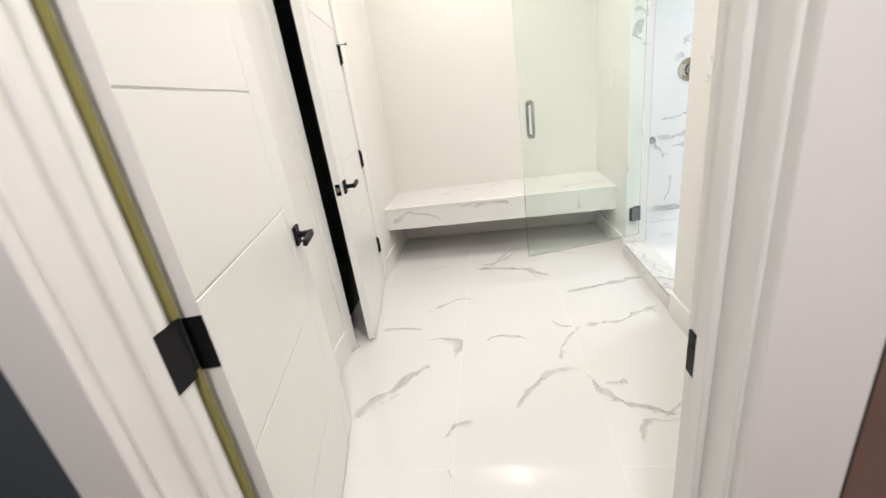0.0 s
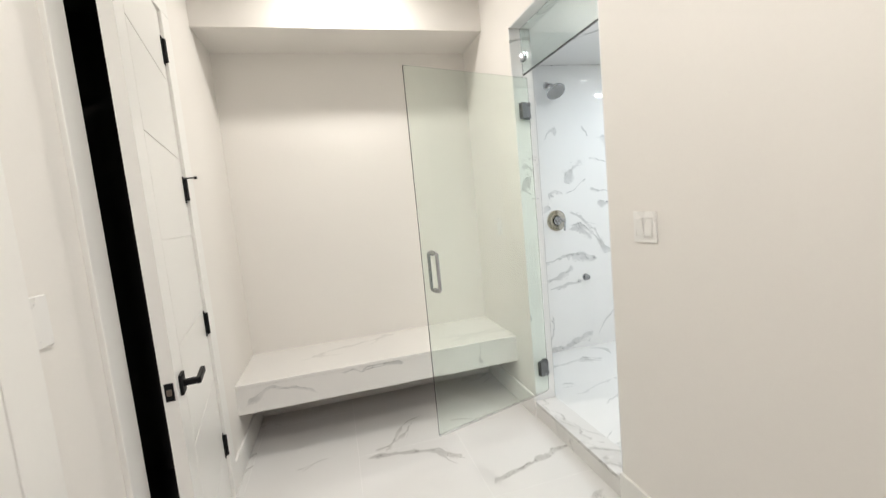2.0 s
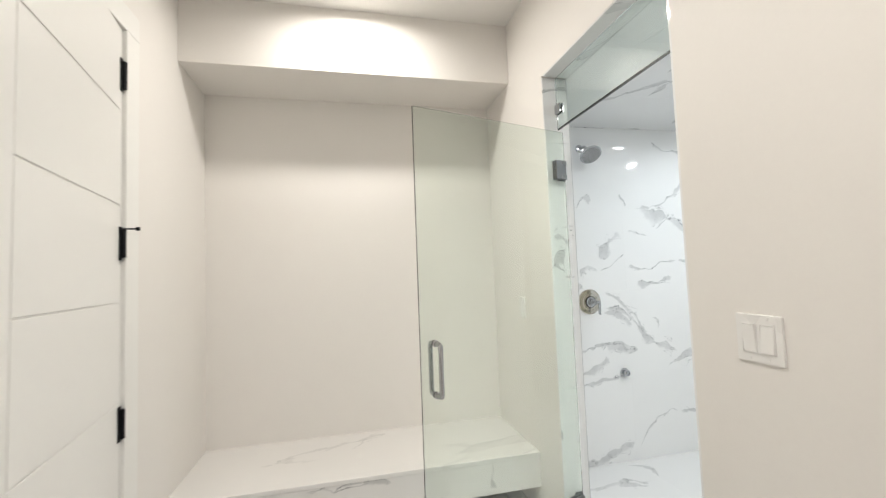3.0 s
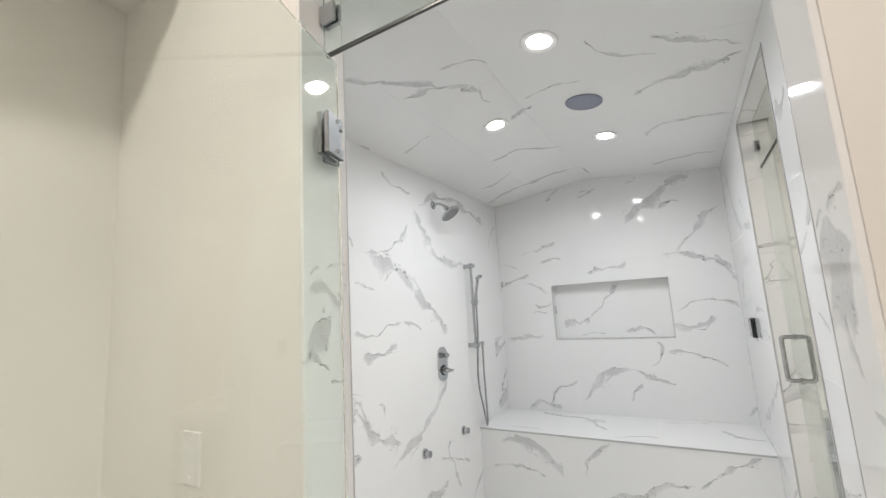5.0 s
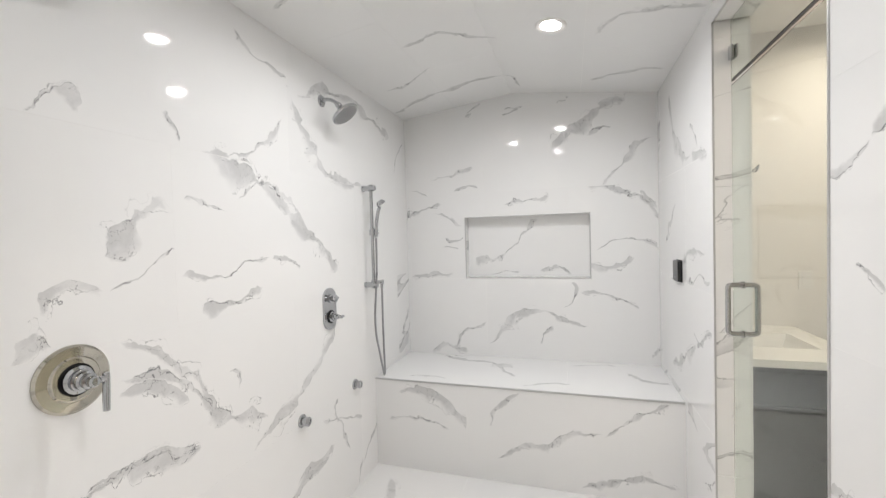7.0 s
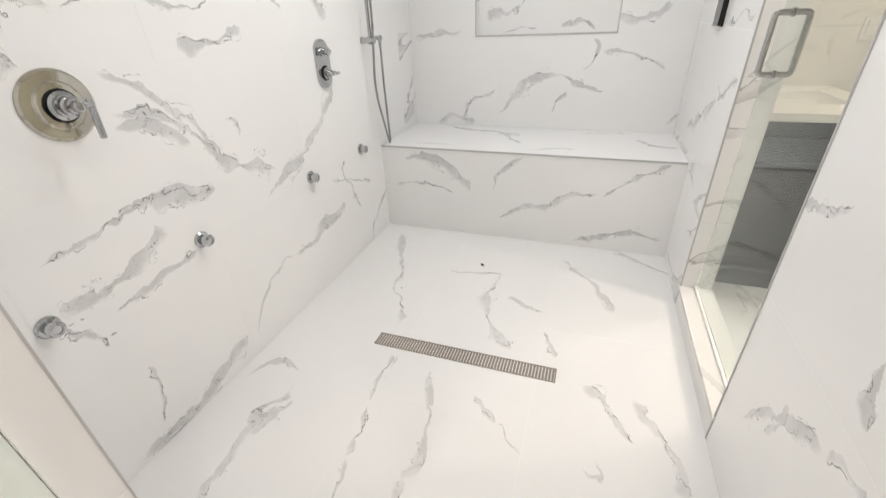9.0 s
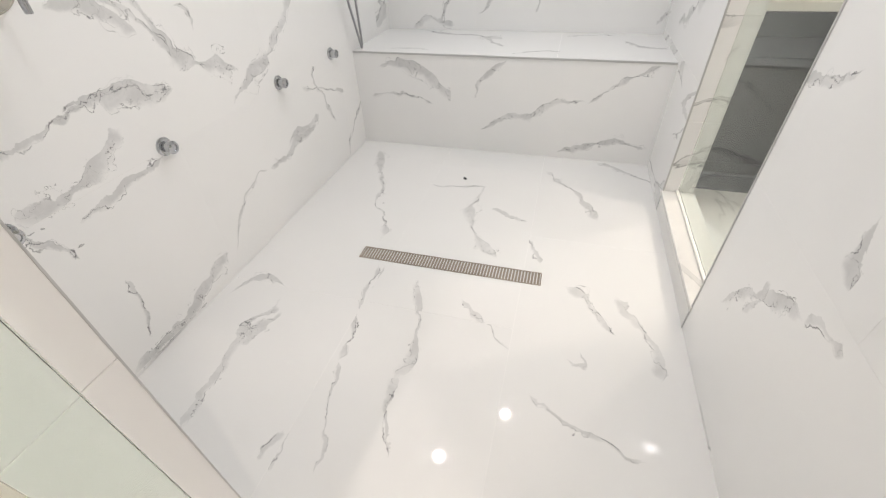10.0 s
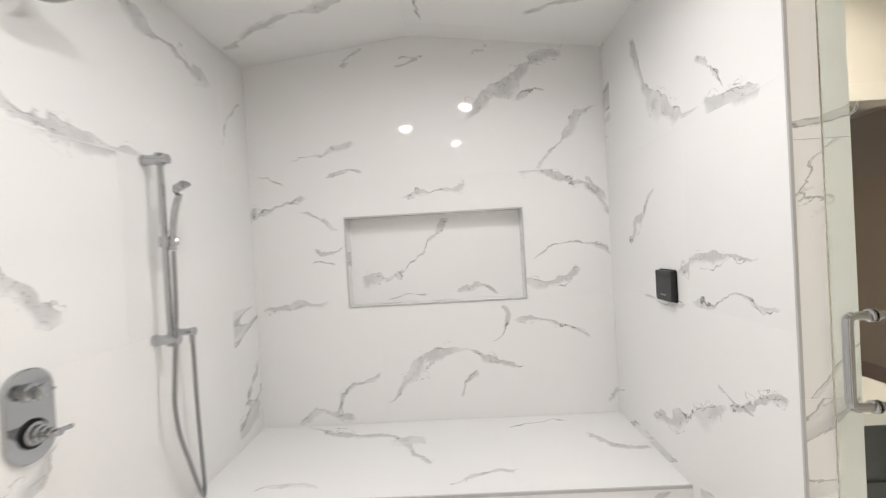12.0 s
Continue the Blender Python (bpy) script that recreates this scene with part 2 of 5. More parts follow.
def glass_material(name, tint, rough=0.0):
    m = bpy.data.materials.new(name)
    m.use_nodes = True
    b = m.node_tree.nodes["Principled BSDF"]
    b.inputs["Base Color"].default_value = (*tint, 1)
    b.inputs["Roughness"].default_value = rough
    b.inputs["IOR"].default_value = 1.35
    b.inputs["Transmission Weight"].default_value = 1.0
    return m


def glow_material(name, colour, strength):
    m = bpy.data.materials.new(name)
    m.use_nodes = True
    b = m.node_tree.nodes["Principled BSDF"]
    b.inputs["Emission Color"].default_value = (*colour, 1)
    b.inputs["Emission Strength"].default_value = strength
    return m


PAINT = material("cream_wall_paint", (0.80, 0.772, 0.735), 0.55, grain=0.012, scale=90, bump=0.15, bump_scale=260, mottle=0.015)
CEILING_PAINT = material("white_ceiling_paint", (0.84, 0.82, 0.79), 0.7, grain=0.012, scale=90, bump=0.2, bump_scale=240, mottle=0.015)
DOOR_PAINT = material("white_door_paint", (0.82, 0.81, 0.78), 0.32, grain=0.01, scale=60, bump=0.08, bump_scale=120, mottle=0.015)
TRIM_PAINT = material("white_trim_paint", (0.82, 0.81, 0.78), 0.36, grain=0.01, scale=60, bump=0.08, bump_scale=120, mottle=0.02)
MARBLE = marble("veined_marble_porcelain", (0.87, 0.87, 0.865), 0.045, -26.0, 1.0, 0.30, 0.48, 0.415, (0.54, 1.65, 1.0), 0.03)
MARBLE_END = marble("veined_marble_end_porcelain", (0.87, 0.87, 0.865), 0.045, -24.0, 1.0, 0.32, 0.48, 0.42, (0.54, 1.65, 1.0), 0.03, 1.0)
MARBLE_FLOOR = marble("veined_marble_floor_porcelain", (0.80, 0.798, 0.79), 0.035, -14.0, 1.0, 0.24, 0.45, 0.41, (0.44, 1.75, 1.0), 0.05)
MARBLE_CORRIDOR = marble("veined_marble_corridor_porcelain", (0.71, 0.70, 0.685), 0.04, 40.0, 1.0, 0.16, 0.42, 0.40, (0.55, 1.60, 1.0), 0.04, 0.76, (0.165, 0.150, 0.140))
MARBLE_SLAB = marble("veined_marble_slab", (0.76, 0.745, 0.72), 0.16, -20.0, 1.0, 0.20, 0.26, 0.46)
GROUT = material("pale_grout", (0.82, 0.815, 0.80), 0.9, grain=0.05, scale=300, bump=0.4, bump_scale=500, mottle=0.04)
BLACK = material("matte_black_metal", (0.007, 0.007, 0.008), 0.55, 0.0, grain=0.08, scale=200, mottle=0.1)
CHROME = material("polished_chrome", (0.50, 0.51, 0.525), 0.06, 1.0, grain=0.01, mottle=0.02)
NICKEL = material("polished_nickel", (0.56, 0.53, 0.465), 0.06, 1.0, grain=0.01, mottle=0.02)
HINGE_METAL = material("satin_chrome_hinge", (0.20, 0.205, 0.21), 0.42, 1.0, grain=0.02, mottle=0.03)
BLACK.node_tree.nodes["Principled BSDF"].inputs["Specular IOR Level"].default_value = 0.2
STEEL = material("brushed_steel", (0.38, 0.32, 0.27), 0.30, 1.0, grain=0.08, scale=160, mottle=0.06)
HOSE = material("grey_metal_hose", (0.33, 0.33, 0.34), 0.28, 1.0, grain=0.1, scale=300, bump=0.5, bump_scale=700, mottle=0.05)
TRIM_METAL = material("grey_edge_trim", (0.52, 0.52, 0.52), 0.35, 0.25, grain=0.03, mottle=0.03)
GLASS = glass_material("clear_glass", (0.872, 0.935, 0.895))
CLEAR_PLASTIC = glass_material("clear_plastic_sweep", (0.93, 0.95, 0.94), 0.12)
DARK_SEAL = material("dark_glass_seal", (0.03, 0.035, 0.035), 0.3, grain=0.05, mottle=0.05)
PLASTIC = material("white_switch_plastic", (0.82, 0.81, 0.79), 0.28, grain=0.01, mottle=0.02)
GREY_GRILLE = material("grey_speaker_grille", (0.31, 0.325, 0.40), 0.8, grain=0.12, scale=500, bump=0.6, bump_scale=900, mottle=0.03)
BLACK_GLASS = material("glossy_black_panel", (0.010, 0.011, 0.012), 0.08, mottle=0.05, grain=0.02)
VANITY_PAINT = material("dark_grey_cabinet_paint", (0.014, 0.0145, 0.011), 0.55, grain=0.03, mottle=0.04, bump=0.08)
VANITY_PAINT.node_tree.nodes["Principled BSDF"].inputs["Specular IOR Level"].default_value = 0.25
QUARTZ = material("white_quartz", (0.82, 0.81, 0.77), 0.2, grain=0.02, scale=60, mottle=0.02)
CERAMIC = material("white_ceramic", (0.84, 0.83, 0.80), 0.08, mottle=0.01, grain=0.005)
SLATE = material("slate_blue_wall_paint", (0.060, 0.075, 0.090), 0.6, grain=0.03, bump=0.15, mottle=0.04)
WOOD = material("brown_wood", (0.17, 0.10, 0.075), 0.45, grain=0.25, scale=14, bump=0.2, bump_scale=60, mottle=0.25)
DARK_EDGE = material("dark_brown_edge", (0.030, 0.022, 0.018), 0.5, grain=0.2, scale=30, mottle=0.15)
# dark grey stands in for the shade inside the closet
CLOSET_SHADE = material("closet_shade_grey", (0.12, 0.12, 0.115), 0.7, grain=0.02, mottle=0.02)
PLYWOOD = material("raw_brown_plywood", (0.16, 0.105, 0.07), 0.7, grain=0.2, scale=22, bump=0.2, bump_scale=80, mottle=0.2)
TAN = material("tan_wall_paint", (0.44, 0.34, 0.24), 0.6, grain=0.02, mottle=0.03)
# colour of the hinge gap, put on an added strip
OLIVE = material("olive_gap_fill", (0.22, 0.20, 0.055), 0.8, grain=0.08, scale=120, bump=0.3, mottle=0.08)
LENS = glow_material("lamp_lens", (1.0, 0.95, 0.88), 26.0)
LENS_COOL = glow_material("cool_lamp_lens", (0.96, 0.98, 1.0), 42.0)


# ---- building helpers ----
def add_box(bm, x0, x1, y0, y1, z0, z1, m=None):
    vs = [bm.verts.new((x, y, z)) for z in (z0, z1) for y in (y0, y1) for x in (x0, x1)]
    if m is not None:
        for v in vs:
            v.co = m @ v.co
    for f in ((0, 2, 3, 1), (4, 5, 7, 6), (0, 1, 5, 4), (2, 6, 7, 3), (0, 4, 6, 2), (1, 3, 7, 5)):
        bm.faces.new([vs[i] for i in f])
    return vs


def box(x0, x1, y0, y1, z0, z1, bevel=0.0, segments=2):
    bm = bmesh.new()
    add_box(bm, x0, x1, y0, y1, z0, z1)
    if bevel:
        bmesh.ops.bevel(bm, geom=bm.edges[:], offset=bevel, segments=segments, profile=0.5, affect="EDGES")
    return bm


def lathe(profile, steps=32, m=None):
    """A turned shape round the z axis from (radius, height) pairs."""
    bm = bmesh.new()
    rings = []
    for r, z in profile:
        if r < 1e-6:
            rings.append([bm.verts.new((0, 0, z))])
        else:
            rings.append([bm.verts.new((r * math.cos(2 * math.pi * i / steps), r * math.sin(2 * math.pi * i / steps), z)) for i in range(steps)])
    for a, b in zip(rings, rings[1:]):
        for i in range(steps):
            j = (i + 1) % steps
            if len(a) == 1 and len(b) > 1:
                bm.faces.new((a[0], b[i], b[j]))
            elif len(b) == 1 and len(a) > 1:
                bm.faces.new((a[i], b[0], a[j]))
            elif len(a) > 1:
                bm.faces.new((a[i], b[i], b[j], a[j]))
    if m is not None:
        bmesh.ops.transform(bm, matrix=m, verts=bm.verts)
    bmesh.ops.recalc_face_normals(bm, faces=bm.faces)
    for f in bm.faces:
        f.smooth = True
    return crease(bm)


def tube(points, radius, steps=12, smooth=4, closed_ends=True):
    """A round bar or hose along a path, the corners softened by a spline."""
    pts = [Vector(p) for p in points]
    path = []
    if smooth > 1 and len(pts) > 2:
        ext = [2 * pts[0] - pts[1]] + pts + [2 * pts[-1] - pts[-2]]
        for i in range(1, len(ext) - 2):
            a, b, c, d = ext[i - 1:i + 3]
            for k in range(smooth):
                t = k / smooth
                path.append(0.5 * ((2 * b) + (c - a) * t + (2 * a - 5 * b + 4 * c - d) * t * t + (3 * b - a - 3 * c + d) * t ** 3))
        path.append(pts[-1])
    else:
        path = pts
    bm = bmesh.new()
    rings = []
    side = None
    for i, p in enumerate(path):
        t = (path[min(i + 1, len(path) - 1)] - path[max(i - 1, 0)]).normalized()
        if side is None:
            side = t.orthogonal().normalized()
        side = (side - t * side.dot(t)).normalized()
        up = t.cross(side)
        rings.append([bm.verts.new(p + radius * (math.cos(2 * math.pi * k / steps) * side + math.sin(2 * math.pi * k / steps) * up)) for k in range(steps)])
    for a, b in zip(rings, rings[1:]):
        for k in range(steps):
            bm.faces.new((a[k], a[(k + 1) % steps], b[(k + 1) % steps], b[k]))
    if closed_ends:
        bm.faces.new(rings[0][::-1])
        bm.faces.new(rings[-1])
    bmesh.ops.recalc_face_normals(bm, faces=bm.faces)
    for f in bm.faces:
        f.smooth = len(f.verts) == 4
    return bm


def crease(bm, angle=32):
    """Keeps steps crisp on smooth-shaded metal."""
    for e in bm.edges:
        if len(e.link_faces) == 2 and e.calc_face_angle(0) > radians(angle):
            e.smooth = False
    return bm


def merge(*bms):
    out = bmesh.new()
    for b in bms:
        tmp = bpy.data.meshes.new("tmp")
        b.to_mesh(tmp)
        out.from_mesh(tmp)
        bpy.data.meshes.remove(tmp)
        b.free()
    return out


def rounded_plate(w, h, d, r, bevel=0.003, steps=8):
    """A plate with round corners in the xy plane, its back at z = 0."""
    bm = bmesh.new()
    vs = []
    for cx, cy, a0 in ((w / 2 - r, h / 2 - r, 0), (-w / 2 + r, h / 2 - r, 90), (-w / 2 + r, -h / 2 + r, 180), (w / 2 - r, -h / 2 + r, 270)):
        for k in range(steps + 1):
            a = radians(a0 + 90 * k / steps)
            vs.append(bm.verts.new((cx + r * math.cos(a), cy + r * math.sin(a), 0)))
    f = bm.faces.new(vs)
    ret = bmesh.ops.extrude_face_region(bm, geom=[f])
    top = [v for v in ret["geom"] if isinstance(v, bmesh.types.BMVert)]
    for v in top:
        v.co.z = d
    if bevel:
        edges = [e for e in bm.edges if all(v.co.z > d - 1e-6 for v in e.verts)]
        bmesh.ops.bevel(bm, geom=edges, offset=bevel, segments=3, profile=0.6, affect="EDGES")
    bmesh.ops.recalc_face_normals(bm, faces=bm.faces)
    for face in bm.faces:
        face.smooth = len(face.verts) == 4
    return crease(bm)


def cells(us, vs, solid, put, d0, d1):
    """A slab with openings: the grid us x vs where solid(i, j) holds, from depth d0 to d1, outer faces only."""
    bm = bmesh.new()
    made = {}

    def vert(i, j, d):
        if (i, j, d) not in made:
            made[(i, j, d)] = bm.verts.new(put(us[i], vs[j], (d0, d1)[d]))
        return made[(i, j, d)]

    nu, nv = len(us) - 1, len(vs) - 1
    full = [[0 <= i < nu and 0 <= j < nv and solid(i, j) for j in range(-1, nv + 1)] for i in range(-1, nu + 1)]
    for i in range(nu):
        for j in range(nv):
            if not full[i + 1][j + 1]:
                continue
            q = [(i, j), (i + 1, j), (i + 1, j + 1), (i, j + 1)]
            bm.faces.new([vert(a, b, 1) for a, b in q])
            bm.faces.new([vert(a, b, 0) for a, b in reversed(q)])
            for (a, b), (di, dj) in (((0, 1), (0, -1)), ((1, 2), (1, 0)), ((2, 3), (0, 1)), ((3, 0), (-1, 0))):
                if not full[i + 1 + di][j + 1 + dj]:
                    bm.faces.new((vert(*q[a], 0), vert(*q[b], 0), vert(*q[b], 1), vert(*q[a], 1)))
    bmesh.ops.recalc_face_normals(bm, faces=bm.faces)
    return bm


def slab(u0, u1, v0, v1, holes, put, d0, d1):
    us = sorted({u0, u1, *(min(max(h[k], u0), u1) for h in holes for k in (0, 1))})
    vs = sorted({v0, v1, *(min(max(h[k], v0), v1) for h in holes for k in (2, 3))})

    def solid(i, j):
        cu, cv = (us[i] + us[i + 1]) / 2, (vs[j] + vs[j + 1]) / 2
        return not any(h[0] < cu < h[1] and h[2] < cv < h[3] for h in holes)

    return cells(us, vs, solid, put, d0, d1)


def mesh_object(name, bm, mat):
    me = bpy.data.meshes.new(name)
    bm.to_mesh(me)
    bm.free()
    if mat:
        me.materials.append(mat)
    return new(name, me)


def structure(name, bm, mat, label="", category=""):
    return tagged(mesh_object(name, bm, mat), label, category, kind="structure")


def thing(name, m, label, category, group="", kind=""):
    ob = new(name)
    ob.empty_display_size = 0.05
    ob.matrix_world = m
    return tagged(ob, label, category, group, kind)


def part(name, bm, mat, parent, label="", m=None):
    ob = mesh_object(name, bm, mat)
    ob.parent = parent
    if m is not None:
        ob.matrix_local = m
    if label:
        ob["label"] = label
    return ob


ON_Y = lambda u, v, d: (u, d, v)     # wall across y: u is x, v is z
ON_X = lambda u, v, d: (d, u, v)     # wall across x: u is y, v is z
ON_Z = lambda u, v, d: (u, v, d)

# main planes of the plan
XL, XR, XS = -0.85, 0.938, 1.075          # corridor left, corridor right, shower side of that wall
YE0, YE1 = 0.46, 0.59                    # entry wall
YB = 3.765                               # corridor back wall
YV, YR = 3.75, 1.94                      # shower valve wall, shower wall with the second door
XN = 3.98                                # shower end wall with the recess
HC = 2.92                                # corridor ceiling
ZS = 0.046                               # shower floor
DOOR_TOP = 2.41
A0, A1, A_BOT, A_TOP = 2.115, 2.935, 0.10, 2.395    # shower entrance (along y)
B0, B1, B_BOT, B_TOP = 2.075, 2.865, 0.157, 2.37    # second shower door (along x)
E0, E1 = -0.514, 0.308                               # entry doorway (along x)
D0, D1 = 2.03, 2.8305                                # closet doorway (along y)
N_Y0, N_Y1, N_Z0, N_Z1 = 2.376, 3.270, 1.222, 1.673  # recess

# ---- large structure ----
structure("wall_corridor_left", slab(YE1, YB + 0.13, 0, HC, [(D0 - 0.0185, D1 + 0.0185, -1, DOOR_TOP + 0.0185)], ON_X, XL - 0.12, XL), PAINT, "cream painted corridor wall with a closet doorway", "wall")
structure("wall_corridor_back", slab(XL - 0.12, XS - 0.01, 0, HC, [], ON_Y, YB, YB + 0.13), PAINT, "cream painted wall behind the floating bench", "wall")
structure("wall_corridor_right", slab(-0.9, YB, 0, HC, [(A0 - 0.0085, A1 + 0.0085, 0.05, A_TOP + 0.0085)], ON_X, XR, XS - 0.01), PAINT, "cream painted wall with the shower entrance cut through", "wall")
structure("wall_entry", slab(XL - 0.12, XR, 0, HC, [(E0 - 0.02, E1 + 0.02, -1, DOOR_TOP + 0.02)], ON_Y, YE0, YE1), PAINT, "cream painted wall round the entry doorway", "wall")
structure("ceiling_corridor", box(XL - 0.12, XR, YE0, YB, HC, HC + 0.1), CEILING_PAINT, "flat white painted corridor ceiling", "ceiling")
structure("ceiling_soffit", box(XL, XR, 3.36, YB, 2.56, HC, 0.002), PAINT, "cream painted dropped soffit over the bench", "soffit")

wall_valve = structure("wall_shower_valves", slab(XS - 0.01, XN + 0.2, 0, 2.75, [], ON_Y, YV + 0.0004, YV + 0.14), GROUT, "shower wall in white grey-veined marble tile", "wall")
wall_niche = structure("wall_shower_recess", slab(YR - 0.14, YV + 0.01, 0, 2.75, [(N_Y0 - 0.01, N_Y1 + 0.01, N_Z0 - 0.01, N_Z1 + 0.01)], ON_X, XN + 0.0004, XN + 0.10), GROUT, "marble tiled end wall with a long recess", "wall")
wall_door_b = structure("wall_shower_door", slab(XS - 0.01, XN + 0.01, 0, 2.95, [(B0 - 0.0085, B1 + 0.0085, 0.1, B_TOP + 0.0085)], ON_Y, YR - 0.14, YR - 0.0004), GROUT, "marble tiled shower wall with a glass door", "wall")

# vanity room behind the second shower door
VX, VY = 4.0, -0.6
structure("wall_vanity_east", slab(VY, YR - 0.14, 0, 2.95, [(-0.1, 0.76, -1, 2.1)], ON_X, VX, VX + 0.12), PAINT, "cream painted wall beside the vanity", "wall")
structure("wall_vanity_south", slab(XR, VX + 0.12, 0, 2.95, [], ON_Y, VY - 0.12, VY), PAINT, "cream painted vanity room wall", "wall")
structure("ceiling_vanity", box(XS - 0.01, VX + 0.12, VY - 0.12, YR - 0.01, 2.75, 2.85), CEILING_PAINT, "white painted vanity room ceiling", "ceiling")
# hall beyond the vanity room
structure("floor_hall", box(VX, 6.6, -1.6, 1.9, -0.05, -0.002), WOOD, "brown wood hall floor", "floor")
structure("wall_hall_east", box(6.5, 6.6, -1.6, 1.9, 0, 2.75), TAN, "tan painted hall wall", "wall")
structure("wall_hall_north", box(VX + 0.12, 6.5, 1.8, 1.9, 0, 2.75), TAN, "tan painted hall wall", "wall")
structure("wall_hall_south", box(VX + 0.12, 6.5, -1.7, -1.6, 0, 2.75), TAN, "tan painted hall wall", "wall")
structure("ceiling_hall", box(VX + 0.12, 6.6, -1.6, 1.9, 2.6, 2.7), CEILING_PAINT, "white painted hall ceiling", "ceiling")
# closet behind the closet door, unlit; its shade is put into the dark grey
structure("wall_closet_west", box(-2.3, -2.2, 1.5, 3.4, 0, 2.6), CLOSET_SHADE, "unlit closet wall, shade put in its grey", "wall")
structure("wall_closet_north", box(-2.2, XL - 0.12, 3.3, 3.4, 0, 2.6), CLOSET_SHADE, "unlit closet wall, shade put in its grey", "wall")
structure("wall_closet_south", box(-2.2, XL - 0.12, 1.5, 1.6, 0, 2.6), CLOSET_SHADE, "unlit closet wall, shade put in its grey", "wall")
structure("ceiling_closet", box(-2.3, XL - 0.12, 1.5, 3.4, 2.6, 2.7), CLOSET_SHADE, "unlit closet ceiling, shade put in its grey", "ceiling")
structure("floor_closet", box(-2.3, XL - 0.12, 1.5, 3.4, -0.05, 0), CLOSET_SHADE, "unlit closet floor, shade put in its grey", "floor")
# room in front of the entry doorway
structure("floor_outer_room", box(-2.0, XR, -2.2, YE0, -0.05, -0.001), WOOD, "brown wood floor of the outer room", "floor")
structure("wall_outer_left", box(-2.1, -2.0, -2.2, YE0, 0, 2.7), SLATE, "slate blue painted wall", "wall")
structure("wall_outer_back", box(-2.0, XR, -2.3, -2.2, 0, 2.7), PAINT, "cream painted outer room wall", "wall")
structure("ceiling_outer", box(-2.1, XR, -2.3, YE0, 2.7, 2.8), CEILING_PAINT, "white painted outer room ceiling", "ceiling")
structure("wall_outer_front_slate", slab(-2.0, E0 - 0.119, 0, 2.7, [], ON_Y, YE0 - 0.012, YE0 - 0.002), SLATE, "dark slate blue wall beside the doorway", "wall")
structure("wall_outer_front_wood", slab(E1 + 0.1275, XR, 0, 2.7, [], ON_Y, YE0 - 0.012, YE0 - 0.002), WOOD, "brown wood panelled wall beside the doorway", "wall")

# floors under the tiles
floor_corridor = structure("floor_corridor", box(XL - 0.12, XR, YE0, YB, -0.06, -0.0004), GROUT, "white veined marble tile corridor floor", "floor")
floor_shower = structure("floor_shower", box(XS - 0.01, XN, YR - 0.01, YV, -0.06, ZS - 0.0004), GROUT, "white veined marble tile shower floor", "floor")
floor_vanity = structure("floor_vanity", box(XS - 0.01, VX, VY, YR - 0.14, -0.06, -0.0012), GROUT, "white veined marble tile vanity room floor", "floor")


# ---- doors, casings and skirting ----
def casing(name, u0, u1, top, put, face, out, width, label, thick=0.016):
    """Door casing of two uprights and a head on one face of a wall; out is the way it stands proud."""
    ob = thing(name, Matrix(), label, "trim", kind="structure")
    d0, d1 = sorted((face - 0.002 * out, face + thick * out))

    def strip(a0, a1, b0, b1):
        bm = bmesh.new()
        lo, hi = put(a0, b0, d0), put(a1, b1, d1)
        add_box(bm, *(v for k in range(3) for v in sorted((lo[k], hi[k]))))
        bmesh.ops.bevel(bm, geom=bm.edges[:], offset=0.003, segments=2, profile=0.5, affect="EDGES")
        return bm

    part("upright", strip(u0 - width, u0, 0, top), TRIM_PAINT, ob)
    part("upright", strip(u1, u1 + width, 0, top), TRIM_PAINT, ob)
    part("head", strip(u0 - width, u1 + width, top, top + width), TRIM_PAINT, ob)
    return ob


def jamb(name, u0, u1, top, put, d0, d1, stop, label):
    """Lining of a doorway with its stop strip."""
    ob = thing(name, Matrix(), label, "trim", kind="structure")

    def strip(a0, a1, b0, b1, c0, c1):
        bm = bmesh.new()
        lo, hi = put(a0, b0, c0), put(a1, b1, c1)
        add_box(bm, *(v for k in range(3) for v in sorted((lo[k], hi[k]))))
        bmesh.ops.bevel(bm, geom=bm.edges[:], offset=0.002, segments=1, affect="EDGES")
        return bm

    for a0, a1, b0, b1 in ((u0 - 0.018, u0, 0, top), (u1, u1 + 0.018, 0, top), (u0 - 0.018, u1 + 0.018, top, top + 0.018)):
        part("lining", strip(a0, a1, b0, b1, d0, d1), TRIM_PAINT, ob)
    for a0, a1, b0, b1 in ((u0, u0 + 0.011, 0, top), (u1 - 0.011, u1, 0, top), (u0, u1, top - 0.011, top)):
        part("stop", strip(a0, a1, b0, b1, *stop), TRIM_PAINT, ob)
    return ob


GROOVES = (0.29, 0.65, 1.01, 1.37, 1.73, 2.09)


def add_leaf(parent, width, height, thick=0.040, stile=0.135, gap=0.005, depth=0.003):
    """A flush door leaf along +x from its hinge edge, scored on both faces by one upright groove and level grooves to the hinge side."""
    leaf = part("leaf", box(0.001, width - 0.001, -thick / 2 + depth, thick / 2 - depth, 0.013, height - 0.001), DOOR_PAINT, parent)
    bounds = [0.012, *GROOVES, height]
    for s in (1, -1):
        y0, y1 = sorted((s * (thick / 2 - depth), s * thick / 2))
        rects = [(width - stile + gap, width, bounds[0], height)]
        rects += [(0, width - stile, a + (gap / 2 if k else 0), b - (gap / 2 if k < len(GROOVES) else 0)) for k, (a, b) in enumerate(zip(bounds, bounds[1:]))]
        for x0, x1, z0, z1 in rects:
            part("panel", box(x0, x1, y0, y1, z0, z1, 0.0012, 1), DOOR_PAINT, leaf)
    return leaf


